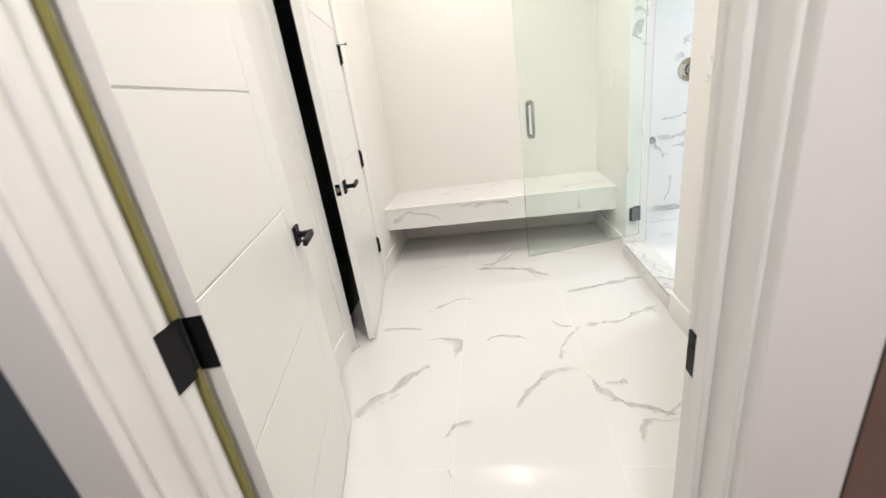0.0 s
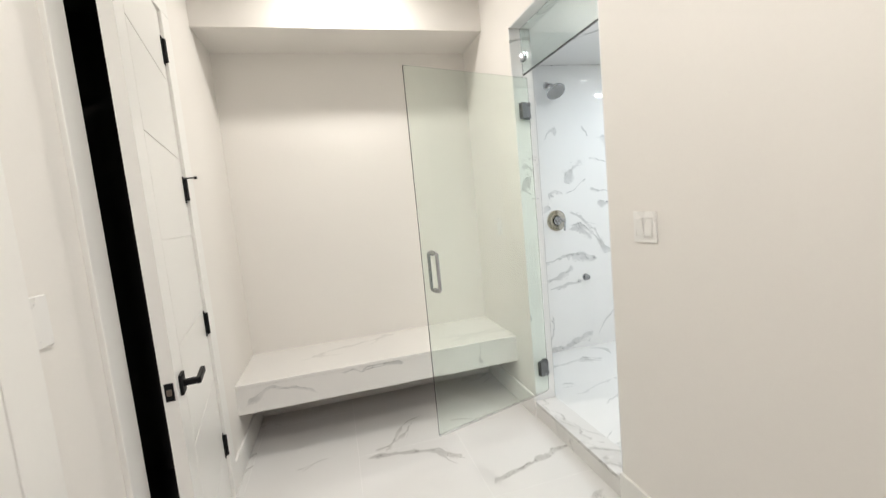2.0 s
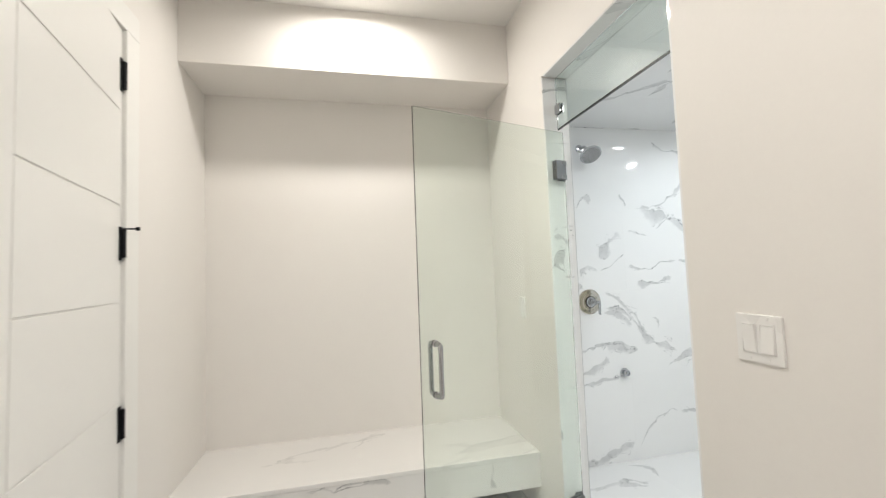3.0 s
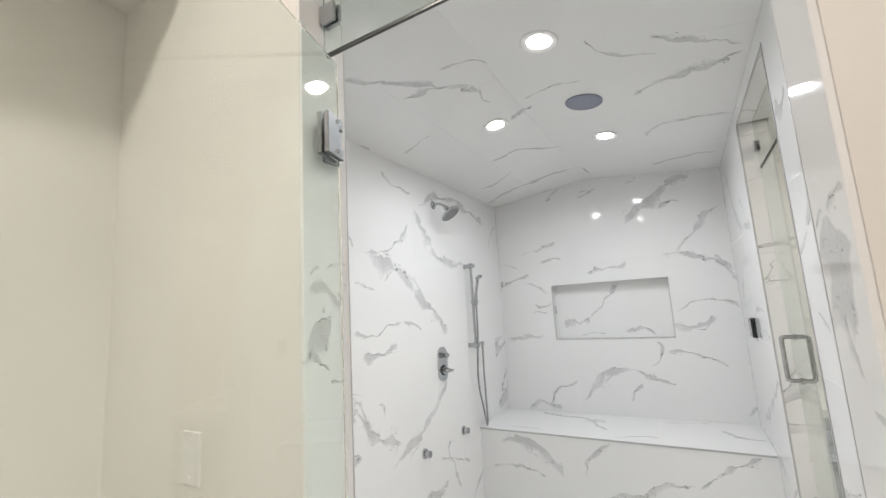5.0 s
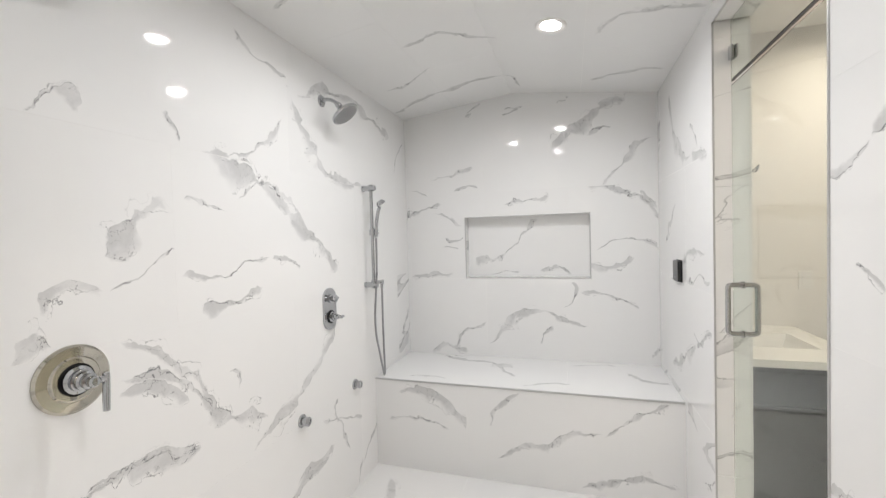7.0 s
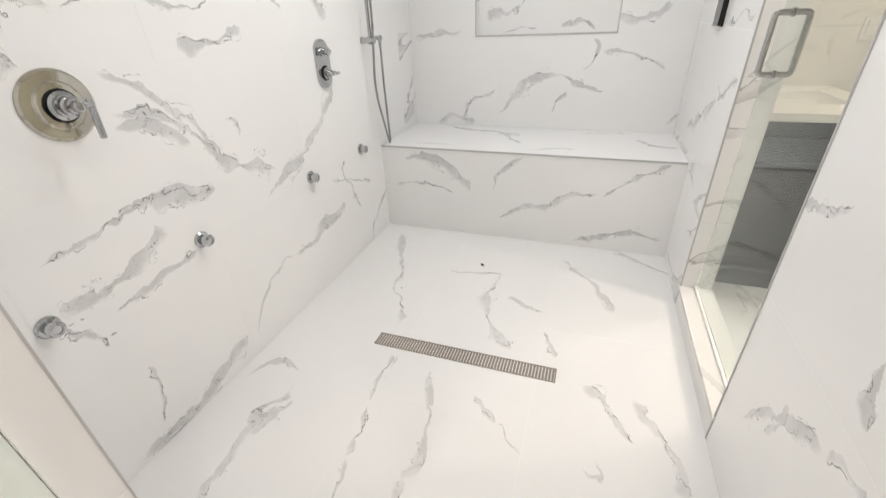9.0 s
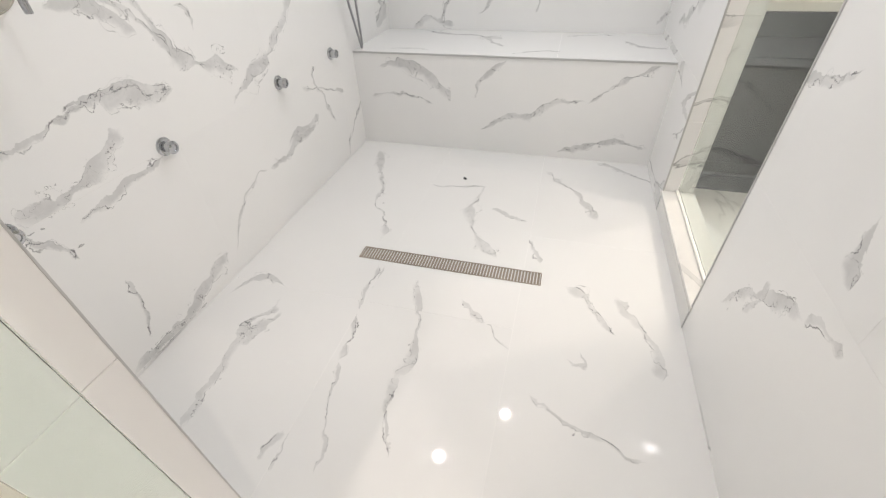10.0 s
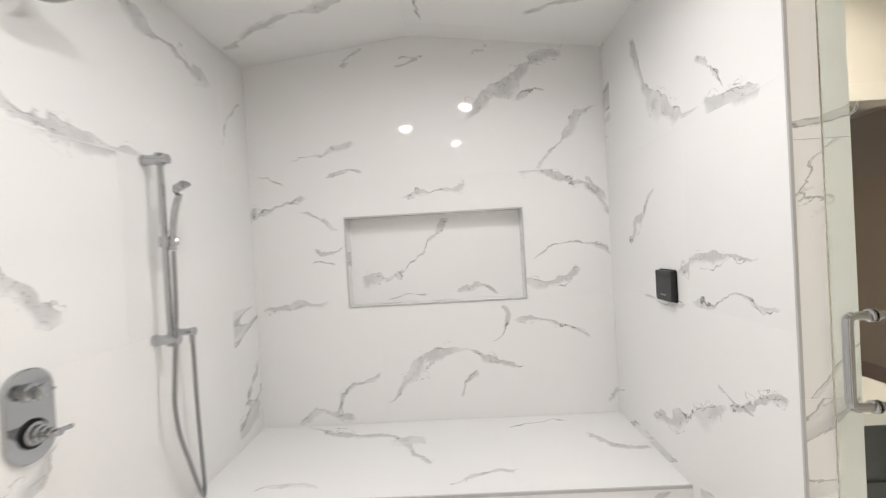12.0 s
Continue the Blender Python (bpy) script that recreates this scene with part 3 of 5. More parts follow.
def lever(parent, x, z, y_face, out, turn):
    """Square-rose lever handle on one face; the lever points along x by turn."""
    ob = part("lever_handle", box(x - 0.028, x + 0.028, min(y_face, y_face + out * 0.010), max(y_face, y_face + out * 0.010), z - 0.033, z + 0.033, 0.002), BLACK, parent, "matte black square rose")
    stem = box(x - 0.010, x + 0.010, min(y_face + out * 0.008, y_face + out * 0.055), max(y_face + out * 0.008, y_face + out * 0.055), z - 0.010, z + 0.010, 0.003)
    part("stem", stem, BLACK, ob)
    x0, x1 = sorted((x - turn * 0.012, x + turn * 0.112))
    y0, y1 = sorted((y_face + out * 0.045, y_face + out * 0.060))
    part("grip", box(x0, x1, y0, y1, z - 0.011, z + 0.011, 0.003), BLACK, ob)
    return ob


def door(name, m, width, height, label, hinge_zs, swing_side):
    ob = thing(name, m, label, "door", kind="structure")
    add_leaf(ob, width, height)
    for s in ((1,) if name == "door_closet" else (1, -1)):
        lever(ob, width - 0.068, 0.900, s * 0.020, s, -1)
    latch = part("latch_plate", box(width, width + 0.0025, -0.0125, 0.0125, 0.900 - 0.029, 0.900 + 0.029, 0.001), BLACK, ob, "black latch faceplate")
    part("latch_bolt", box(width + 0.002, width + 0.009, -0.007, 0.007, 0.890, 0.910, 0.002), STEEL, latch)
    for k, z in enumerate(hinge_zs):
        knuckle = lathe([(0, -0.052), (0.009, -0.052), (0.009, 0.052), (0, 0.052)], 12, pose(-0.004, swing_side * 0.030, z))
        h = part("hinge", merge(knuckle, box(-0.0025, -0.0005, -0.020, 0.0205, z - 0.056, z + 0.056), box(-0.0135, 0.0135, swing_side * 0.0225 - 0.002, swing_side * 0.0225 + 0.002, z - 0.062, z + 0.062), box(-0.004, 0.002, swing_side * 0.020 - 0.002, swing_side * 0.020 + 0.004, z - 0.05, z + 0.05)), BLACK, ob, "black butt hinge")
        if name == "door_closet" and k == 2:
            part("door_stop_pin", merge(tube([(-0.006, swing_side * 0.028, z + 0.056), (-0.006, swing_side * 0.07, z + 0.056)], 0.003, 8, 1),
                                        lathe([(0, -0.006), (0.007, -0.006), (0.007, 0.006), (0, 0.006)], 10, pose(-0.006, swing_side * 0.074, z + 0.056, 90))), BLACK, h)
    return ob


# closet door, ajar into the corridor; hinges at the far jamb
jamb("jamb_closet", D0, D1, DOOR_TOP, ON_X, XL - 0.119, XL, (XL - 0.075, XL - 0.043), "white door jamb of the dark closet")
casing("casing_closet", D0, D1 + 0.012, DOOR_TOP, ON_X, XL, 1, 0.095, "white flat casing round the closet door")
closet_leaf = math.atan2(-0.795, 0.131)
door("door_closet", pose(-0.868, 2.826, 0, 0, 0, math.degrees(closet_leaf)), 0.806, DOOR_TOP - 0.006, "white grooved door ajar before a dark closet", (0.30, 0.936, 1.588, 2.227), 1)

# entry door, opened inwards past a right angle
jamb("jamb_entry", E0, E1, DOOR_TOP, ON_Y, YE0, YE1, (YE1 - 0.075, YE1 - 0.044), "white door jamb of the entry doorway")
casing("casing_entry_inside", E0 - 0.010, E1 + 0.006, DOOR_TOP, ON_Y, YE1, 1, 0.085, "white flat casing inside the entry door")
casing("casing_entry_outside", E0 - 0.006, E1 + 0.006, DOOR_TOP, ON_Y, YE0, -1, 0.112, "white flat casing outside the entry doorway", 0.022)
# narrow dark brown line beside the casing, built as a strip
edge_strip = thing("casing_edge_strip", Matrix(), "dark brown edge strip beside the outer casing", "trim", kind="structure")
part("strip", box(E1 + 0.1185, E1 + 0.127, YE0 - 0.016, YE0 - 0.001, 0.0, 2.55, 0.002), DARK_EDGE, edge_strip)
door("door_entry", pose(-0.520, 0.646, 0, 0, 0, 102.5), 0.775, DOOR_TOP - 0.006, "white grooved entry door standing wide open", (0.28, 0.925, 1.57, 2.207), 1)
hinge_pocket = thing("entry_hinge_leaf", Matrix(), "black hinge leaves on the white entry jamb", "hinge", kind="structure")
for z in (0.945, 0.30, 1.59, 2.227):
    part("knuckle", lathe([(0, -0.052), (0.007, -0.052), (0.007, 0.052), (0, 0.052)], 12, pose(E0 - 0.004, YE1 + 0.022, z)), BLACK, hinge_pocket)
    part("hinge_leaf", box(E0 - 0.001, E0 + 0.002, YE1 - 0.062, YE1 + 0.014, z - 0.064, z + 0.052), BLACK, hinge_pocket)
# strip added to give the open hinge gap its olive colour
seal = thing("hinge_gap_strip", Matrix(), "olive green strip added to colour the entry door's hinge gap", "seal", kind="structure")
part("strip", box(E0 - 0.014, E0 - 0.001, YE1 + 0.017, YE1 + 0.030, 0.015, DOOR_TOP - 0.010, 0.002), OLIVE, seal)
strike = thing("strike_plate", Matrix(), "black strike plate on the entry jamb", "strike plate", kind="structure")
part("plate", box(E1 - 0.003, E1 + 0.001, YE1 - 0.042, YE1 - 0.006, 0.865, 0.935, 0.001), BLACK, strike)
part("latch_hole", box(E1 - 0.004, E1 - 0.0028, YE1 - 0.030, YE1 - 0.017, 0.885, 0.915), BLACK, strike)


def baseboard(name, u0, u1, put, face, out, label, height=0.135):
    d = (face - 0.002 * out, face + 0.014 * out)
    bm = bmesh.new()
    lo, hi = put(u0, 0.001, min(d)), put(u1, height, max(d))
    add_box(bm, *(v for k in range(3) for v in sorted((lo[k], hi[k]))))
    top = [e for e in bm.edges if all(v.co.z > height - 0.001 for v in e.verts)]
    bmesh.ops.bevel(bm, geom=top, offset=0.006, segments=3, profile=0.6, affect="EDGES")
    return structure(name, bm, TRIM_PAINT, label, "baseboard")


baseboard("baseboard_right", YE1, A0, ON_X, XR, -1, "white painted baseboard along the corridor")
baseboard("baseboard_right_bench", A1, YB - 0.015, ON_X, XR, -1, "white painted baseboard beside the bench")
baseboard("baseboard_back", XL + 0.015, XR - 0.015, ON_Y, YB, -1, "white painted baseboard under the bench")
baseboard("baseboard_left", D1 + 0.108, YB - 0.015, ON_X, XL, 1, "white painted baseboard left of the bench")
baseboard("baseboard_left_entry", YE1, D0 - 0.096, ON_X, XL, 1, "white painted baseboard behind the entry door")
baseboard("baseboard_vanity", VY, 0.75, ON_X, VX, -1, "white painted vanity room baseboard")

# ---- veins of the marble ----
VALVE_VEINS = [(1.58, 1.87, 1.7, 1.87, 0.062, 0.01), (2.08, 1.86, 2.57, 1.65, 0.037, 0.0225), (2.53, 1.67, 2.98, 1.38, -0.01, 0.02), (2.18, 1.85, 2.52, 2.1, -0.034, 0.007), (2.57, 2.25, 3.25, 1.89, -0.184, 0.02), (2.61, 2.27, 3.7, 2.25, 0.102, 0.015), (1.74, 1.5, 1.94, 1.68, 0.003, 0.02), (1.57, 1.37, 1.75, 1.41, 0.05, 0.015), (1.75, 1.41, 1.93, 1.51, -0.014, 0.004), (1.97, 1.43, 2.41, 1.48, -0.015, 0.006), (2.41, 1.48, 2.62, 1.39, 0.016, 0.005), (2.03, 1.29, 2.36, 1.34, -0.005, 0.0125), (1.93, 1.96, 2.0, 1.86, -0.01, 0.005), (2.24, 2.39, 2.57, 2.29, -0.049, 0.0075), (2.23, 1.73, 2.65, 1.62, 0.095, 0.005), (3.97, 2.29, 3.74, 2.0, -0.067, 0.005), (1.98, 1.67, 2.17, 1.66, 0.044, 0.004)]
VALVE_VEINS_B = [(1.75, 1.25, 2.06, 1.01, 0.016, 0.011), (2.01, 1.07, 2.37, 0.78, -0.078, 0.02), (1.73, 1.15, 2.08, 0.92, 0.055, 0.0065), (1.5, 1.27, 1.6, 1.28, 0.021, 0.015), (1.72, 1.11, 1.95, 1.01, 0.028, 0.01), (2.93, 1.08, 2.28, 0.7, 0.049, 0.0125), (1.78, 0.83, 2.0, 0.81, -0.002, 0.01), (1.66, 0.87, 1.79, 0.86, 0.008, 0.005), (2.89, 0.68, 3.02, 0.32, -0.043, 0.005), (2.74, 0.61, 3.19, 0.45, -0.023, 0.005), (2.54, 0.38, 2.84, 0.42, 0.014, 0.009), (3.05, 0.04, 3.39, 0.33, 0.02, 0.007), (2.14, 1.04, 2.21, 0.95, 0.035, 0.01)]
VALVE_VEINS_C = [(1.39, 0.82, 1.97, 0.82, 0.041, 0.008), (1.85, 0.82, 2.0, 0.81, 0.005, 0.015), (1.41, 0.68, 1.79, 0.76, -0.014, 0.013), (1.53, 0.6, 1.9, 0.64, -0.011, 0.007), (1.42, 0.64, 1.48, 0.49, -0.011, 0.01), (1.39, 0.07, 1.93, 0.16, -0.042, 0.015), (1.99, 0.15, 2.33, 0.36, 0.067, 0.006), (2.33, 0.36, 2.79, 0.41, -0.027, 0.01), (1.54, 0.36, 1.54, 0.13, 0.007, 0.005), (1.83, 0.02, 2.32, -0.12, -0.028, 0.005)]
END_VEINS = [(-3.93, 1.56, -3.44, 1.8, 0.049, 0.016), (-3.72, 1.92, -3.56, 1.86, 0.004, 0.005), (-3.54, 1.97, -3.21, 2.03, 0.021, 0.008), (-2.98, 1.76, -2.63, 1.81, 0.013, 0.008), (-3.37, 1.9, -3.14, 1.9, 0.012, 0.004), (-2.67, 2.16, -2.11, 2.47, 0.006, 0.018), (-2.41, 2.25, -2.21, 2.26, 0.006, 0.005), (-2.26, 1.87, -1.95, 2.18, 0.011, 0.013), (-2.4, 1.85, -1.93, 1.69, 0.042, 0.012), (-2.06, 1.82, -1.94, 1.61, 0.013, 0.006), (-3.51, 1.72, -3.29, 1.62, 0.019, 0.006), (-3.25, 2.44, -3.13, 2.51, -0.002, 0.005), (-2.99, 2.44, -2.84, 2.45, -0.008, 0.005), (-2.62, 2.47, -2.5, 2.47, 0.008, 0.004)]
END_VEINS_B = [(-2.35, 1.43, -1.92, 1.39, 0.073, 0.005), (-2.49, 1.34, -2.07, 1.37, -0.047, 0.009), (-3.72, 1.23, -3.38, 1.25, 0.004, 0.008), (-3.11, 0.73, -2.68, 0.96, 0.057, 0.015), (-2.71, 0.97, -2.43, 0.87, -0.011, 0.01), (-3.39, 0.64, -3.11, 0.88, 0.038, 0.0065), (-2.74, 0.72, -2.65, 0.86, 0.012, 0.008), (-2.57, 1.01, -2.49, 1.19, -0.028, 0.006), (-2.47, 1.1, -2.07, 1.02, 0.021, 0.005), (-2.01, 0.67, -1.92, 0.78, 0.004, 0.005), (-3.42, 1.55, -3.3, 1.54, -0.018, 0.005), (-3.44, 1.47, -3.33, 1.46, 0.02, 0.004), (-3.6, 0.63, -3.25, 0.66, 0.013, 0.009)]
RECESS_VEINS = [(-3.0, 1.38, -2.73, 1.65, -0.022, 0.008), (-3.24, 1.32, -2.97, 1.39, 0.005, 0.012), (-2.73, 1.24, -2.5, 1.23, 0.056, 0.01), (-3.11, 1.26, -2.85, 1.26, 0.019, 0.005)]
FRONT_VEINS = [(-3.62, 0.55, -3.14, 0.32, 0.101, 0.015), (-3.66, 0.35, -3.27, 0.34, 0.051, 0.005), (-3.01, 0.4, -2.79, 0.61, 0.0, 0.006), (-2.99, 0.2, -2.35, 0.38, 0.018, 0.0075), (-2.36, 0.37, -1.98, 0.59, 0.015, 0.009), (-2.48, 0.08, -1.94, 0.16, 0.042, 0.011)]
SEAT_VEINS = [(3.98, 3.57, 3.74, 2.86, -0.031, 0.015), (3.78, 3.07, 3.53, 2.85, 0.03, 0.007), (3.84, 2.52, 3.92, 2.2, 0.035, 0.005), (3.81, 2.18, 3.59, 1.93, -0.037, 0.01), (3.42, 2.8, 3.48, 2.52, 0.025, 0.0075), (3.42, 3.53, 3.44, 3.3, 0.034, 0.005)]
FLOOR_VEINS = [(3.24, 3.63, 2.3, 3.23, 0.017, 0.013), (2.88, 3.15, 2.88, 2.79, -0.005, 0.005), (2.91, 2.81, 2.29, 2.65, -0.105, 0.017), (2.7, 2.75, 2.62, 2.58, -0.0, 0.008), (3.18, 2.53, 2.67, 2.23, 0.029, 0.013), (3.33, 2.24, 3.1, 1.91, -0.004, 0.009), (2.18, 3.16, 1.62, 3.1, -0.0, 0.007), (1.62, 3.1, 1.3, 3.01, 0.02, 0.005), (2.09, 2.98, 1.59, 2.88, 0.037, 0.011), (1.62, 2.88, 1.36, 2.8, -0.018, 0.006), (2.05, 2.76, 1.82, 2.54, -0.012, 0.005), (2.17, 2.35, 1.97, 2.18, 0.002, 0.01)]
FLOOR_VEINS_B = [(2.16, 2.16, 1.81, 2.04, 0.03, 0.008), (1.67, 2.44, 1.55, 2.11, -0.025, 0.009), (1.27, 3.45, 1.83, 3.49, 0.023, 0.008), (2.49, 2.56, 2.31, 2.44, -0.017, 0.005), (1.26, 3.15, 1.37, 3.15, 0.004, 0.005), (1.79, 3.46, 1.61, 3.48, 0.001, 0.013), (1.82, 2.35, 1.86, 2.3, -0.054, 0.004), (1.81, 3.72, 1.93, 3.48, 0.087, 0.007)]
DOOR_VEINS = [(-1.95, 0.34, -1.63, 0.57, 0.031, 0.009), (-1.63, 0.57, -1.5, 0.62, 0.024, 0.007), (-1.81, 0.4, -1.78, 0.55, -0.008, 0.005), (-2.18, 0.92, -1.89, 1.0, -0.005, 0.005), (-1.64, 0.86, -1.59, 0.71, -0.026, 0.009), (-2.06, 2.1, -1.9, 2.11, -0.001, 0.015), (-1.76, 1.84, -1.92, 1.7, -0.03, 0.0075), (-1.92, 1.7, -2.07, 1.64, 0.008, 0.006), (-1.98, 1.45, -1.89, 1.4, 0.004, 0.004)]
DOOR_VEINS_B = [(-3.66, 2.35, -3.17, 1.88, -0.114, 0.016), (-3.18, 1.89, -2.94, 1.86, -0.001, 0.015), (-3.21, 2.07, -3.06, 1.91, 0.008, 0.005), (-3.37, 1.37, -2.96, 1.44, 0.015, 0.01), (-3.75, 1.3, -3.28, 1.28, -0.049, 0.005), (-3.28, 1.25, -2.91, 1.32, 0.021, 0.005), (-3.78, 1.47, -3.5, 1.71, 0.003, 0.005), (-3.62, 0.74, -3.11, 0.96, -0.022, 0.012), (-3.11, 0.96, -2.9, 1.06, 0.028, 0.01), (-3.18, 1.02, -3.03, 1.0, -0.004, 0.005)]
CEIL_VEINS = [(1.59, 3.39, 1.95, 3.15, -0.03, 0.013), (1.84, 3.35, 2.23, 2.99, -0.08, 0.009), (1.82, 3.07, 1.93, 2.9, -0.041, 0.007), (1.9, 2.49, 2.16, 2.25, 0.045, 0.009), (2.01, 2.27, 2.19, 1.95, 0.007, 0.008), (2.51, 2.38, 2.24, 1.94, -0.039, 0.013), (2.3, 2.85, 2.24, 2.55, -0.033, 0.005), (2.46, 2.99, 2.35, 2.83, 0.016, 0.015), (3.11, 2.35, 2.88, 1.96, -0.104, 0.01), (2.94, 3.34, 3.1, 2.85, -0.091, 0.009), (3.79, 3.75, 3.59, 2.91, -0.065, 0.011), (3.38, 3.64, 3.23, 3.28, 0.047, 0.005), (3.72, 2.39, 3.52, 1.96, -0.012, 0.009), (3.59, 3.03, 3.81, 2.85, -0.109, 0.005), (2.34, 3.63, 2.27, 3.37, -0.021, 0.005), (1.86, 3.83, 2.25, 3.77, -0.05, 0.009)]
CORR_VEINS = [(2.12, 0.72, 2.1, 0.42, 0.048, 0.008), (1.98, 0.43, 1.81, 0.25, 0.109, 0.015), (2.27, 0.44, 2.47, 0.12, 0.051, 0.006), (1.94, 0.09, 1.92, -0.15, 0.052, 0.006), (1.45, -0.03, 1.67, -0.37, 0.066, 0.009), (1.76, -0.31, 2.05, -0.45, 0.031, 0.006), (2.05, -0.45, 2.19, -0.91, -0.028, 0.012), (2.14, -0.27, 2.03, -0.4, -0.015, 0.004), (1.66, -0.38, 1.39, -0.7, -0.079, 0.012), (1.6, -0.45, 1.6, -0.57, -0.013, 0.01), (1.37, -0.62, 1.4, -0.91, 0.062, 0.017), (1.23, -0.5, 1.37, -0.69, 0.033, 0.007)]
CORR_VEINS_B = [(2.89, 0.14, 2.66, -0.34, 0.099, 0.0075), (2.99, 0.1, 3.19, -0.17, -0.031, 0.007), (2.42, -0.44, 2.59, -0.99, 0.049, 0.009), (2.91, 0.53, 2.99, 0.33, 0.039, 0.004), (1.68, 0.46, 1.74, 0.34, -0.003, 0.012), (1.41, 0.67, 1.76, 0.34, 0.035, 0.012), (1.3, 0.27, 1.38, 0.11, 0.023, 0.007), (2.91, 0.19, 2.7, -0.39, 0.076, 0.01), (2.93, 0.02, 3.28, -0.23, 0.045, 0.006), (2.43, -0.42, 2.57, -0.86, 0.033, 0.01), (2.96, 0.56, 3.0, 0.38, 0.009, 0.004), (3.12, -0.38, 3.04, -0.74, 0.004, 0.004)]
LINING_VEINS = [(0.05, 1.51, 0.13, 1.54, 0.004, 0.004), (0.0, 1.47, 0.09, 1.41, 0.012, 0.02), (0.01, 1.38, 0.09, 1.36, 0.004, 0.03), (0.01, 1.37, 0.09, 1.31, 0.005, 0.006), (0.09, 1.28, 0.13, 1.29, 0.0, 0.0075), (-0.0, 1.5, 0.03, 1.51, 0.006, 0.005)]
APRON_VEINS = [(-0.83, 0.33, -0.4, 0.35, 0.052, 0.007), (-0.12, 0.43, 0.15, 0.41, 0.037, 0.007), (0.65, 0.49, 0.69, 0.32, 0.003, 0.007), (-0.26, 0.41, 0.06, 0.45, 0.002, 0.004)]

WALL_PRINT = dict(base=(0.87, 0.87, 0.865), rough=0.045)
FLOOR_PRINT = dict(base=(0.785, 0.783, 0.776), rough=0.03, band_amount=0.27)
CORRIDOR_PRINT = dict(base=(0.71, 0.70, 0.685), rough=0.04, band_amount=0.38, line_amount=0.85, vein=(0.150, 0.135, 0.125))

# ---- bench, curbs, shower seat ----
bench = thing("floating_bench", pose(0, 3.184, 0.286), "white marble slab bench floating over the floor", "bench")
apron_print = printed("printed_marble_apron", (0.76, 0.745, 0.72), 0.16, [(a, b - 0.286, c, d - 0.286, bow, w) for a, b, c, d, bow, w in APRON_VEINS], 3.1, 0.34, 0.55, upright=True)
part("front_apron", box(XL - 0.002, XR + 0.002, 0, 0.024, 0, 0.158, 0.002), apron_print, bench)
# unseen board, assumed; added so its brown darkens the floor under the bench
part("underside_board", box(XL + 0.004, XR - 0.004, 0.026, YB - 3.184 - 0.004, 0.012, 0.026), PLYWOOD, bench, "assumed raw brown plywood underside")
part("seat_slab", box(XL - 0.002, XR + 0.002, -0.004, YB - 3.184 + 0.002, 0.1585, 0.1815, 0.004), MARBLE_SLAB, bench)
part("underside", box(XL + 0.004, XR - 0.004, 0.025, YB - 3.184 - 0.002, 0.02, 0.05), PAINT, bench)

curb_a = thing("shower_curb", Matrix(), "white marble curb at the shower entrance", "curb", kind="structure")
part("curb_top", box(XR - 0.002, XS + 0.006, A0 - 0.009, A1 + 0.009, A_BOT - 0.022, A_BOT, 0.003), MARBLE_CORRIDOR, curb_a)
part("curb_face", box(XR - 0.002, XR + 0.010, A0 - 0.009, A1 + 0.009, 0.0, A_BOT - 0.0225), MARBLE_SLAB, curb_a)
part("curb_core", box(XR + 0.0105, XS - 0.002, A0 - 0.009, A1 + 0.009, 0.0, A_BOT - 0.0225), GROUT, curb_a)
part("curb_inner_face", box(XS - 0.0015, XS + 0.006, A0 - 0.009, A1 + 0.009, ZS, A_BOT - 0.0225), MARBLE_SLAB, curb_a)
curb_b = thing("second_shower_curb", Matrix(), "white stepped curb under the second glass door", "curb", kind="structure")
part("curb_top", box(B0 - 0.009, B1 + 0.009, YR - 0.150, YR + 0.006, B_BOT - 0.022, B_BOT, 0.003), MARBLE_SLAB, curb_b)
part("curb_core", box(B0 - 0.009, B1 + 0.009, YR - 0.145, YR - 0.0005, 0.0, B_BOT - 0.0225), GROUT, curb_b)
part("curb_ledge", box(B0 + 0.001, B1 - 0.001, YR - 0.085, YR - 0.055, B_BOT + 0.0005, B_BOT + 0.014, 0.003), QUARTZ, curb_b)

SEAT_X, SEAT_Z = 3.348, 0.622
seat = thing("shower_bench", pose(SEAT_X, 0, ZS), "built-in marble tiled shower bench across the end wall", "bench", kind="structure")
part("core", box(0.0004, XN - SEAT_X, YR, YV, 0, SEAT_Z - ZS - 0.0004), GROUT, seat)


# ---- tiles ----
TH = 0.008
JOINT = 0.0010
tile_cache = {}


def tile_mesh(w, h, mat):
    key = (round(w, 4), round(h, 4), mat.name)
    if key not in tile_cache:
        bm = bmesh.new()
        c = 0.0005
        lo = [bm.verts.new(p) for p in ((0, 0, -TH), (w, 0, -TH), (w, h, -TH), (0, h, -TH))]
        mid = [bm.verts.new(p) for p in ((0, 0, -c), (w, 0, -c), (w, h, -c), (0, h, -c))]
        top = [bm.verts.new(p) for p in ((c, c, 0), (w - c, c, 0), (w - c, h - c, 0), (c, h - c, 0))]
        for a, b in ((lo, mid), (mid, top)):
            for i in range(4):
                bm.faces.new((a[i], a[(i + 1) % 4], b[(i + 1) % 4], b[i]))
        bm.faces.new(top)
        me = bpy.data.meshes.new("tile")
        bm.to_mesh(me)
        bm.free()
        me.materials.append(mat)
        tile_cache[key] = me
    return tile_cache[key]


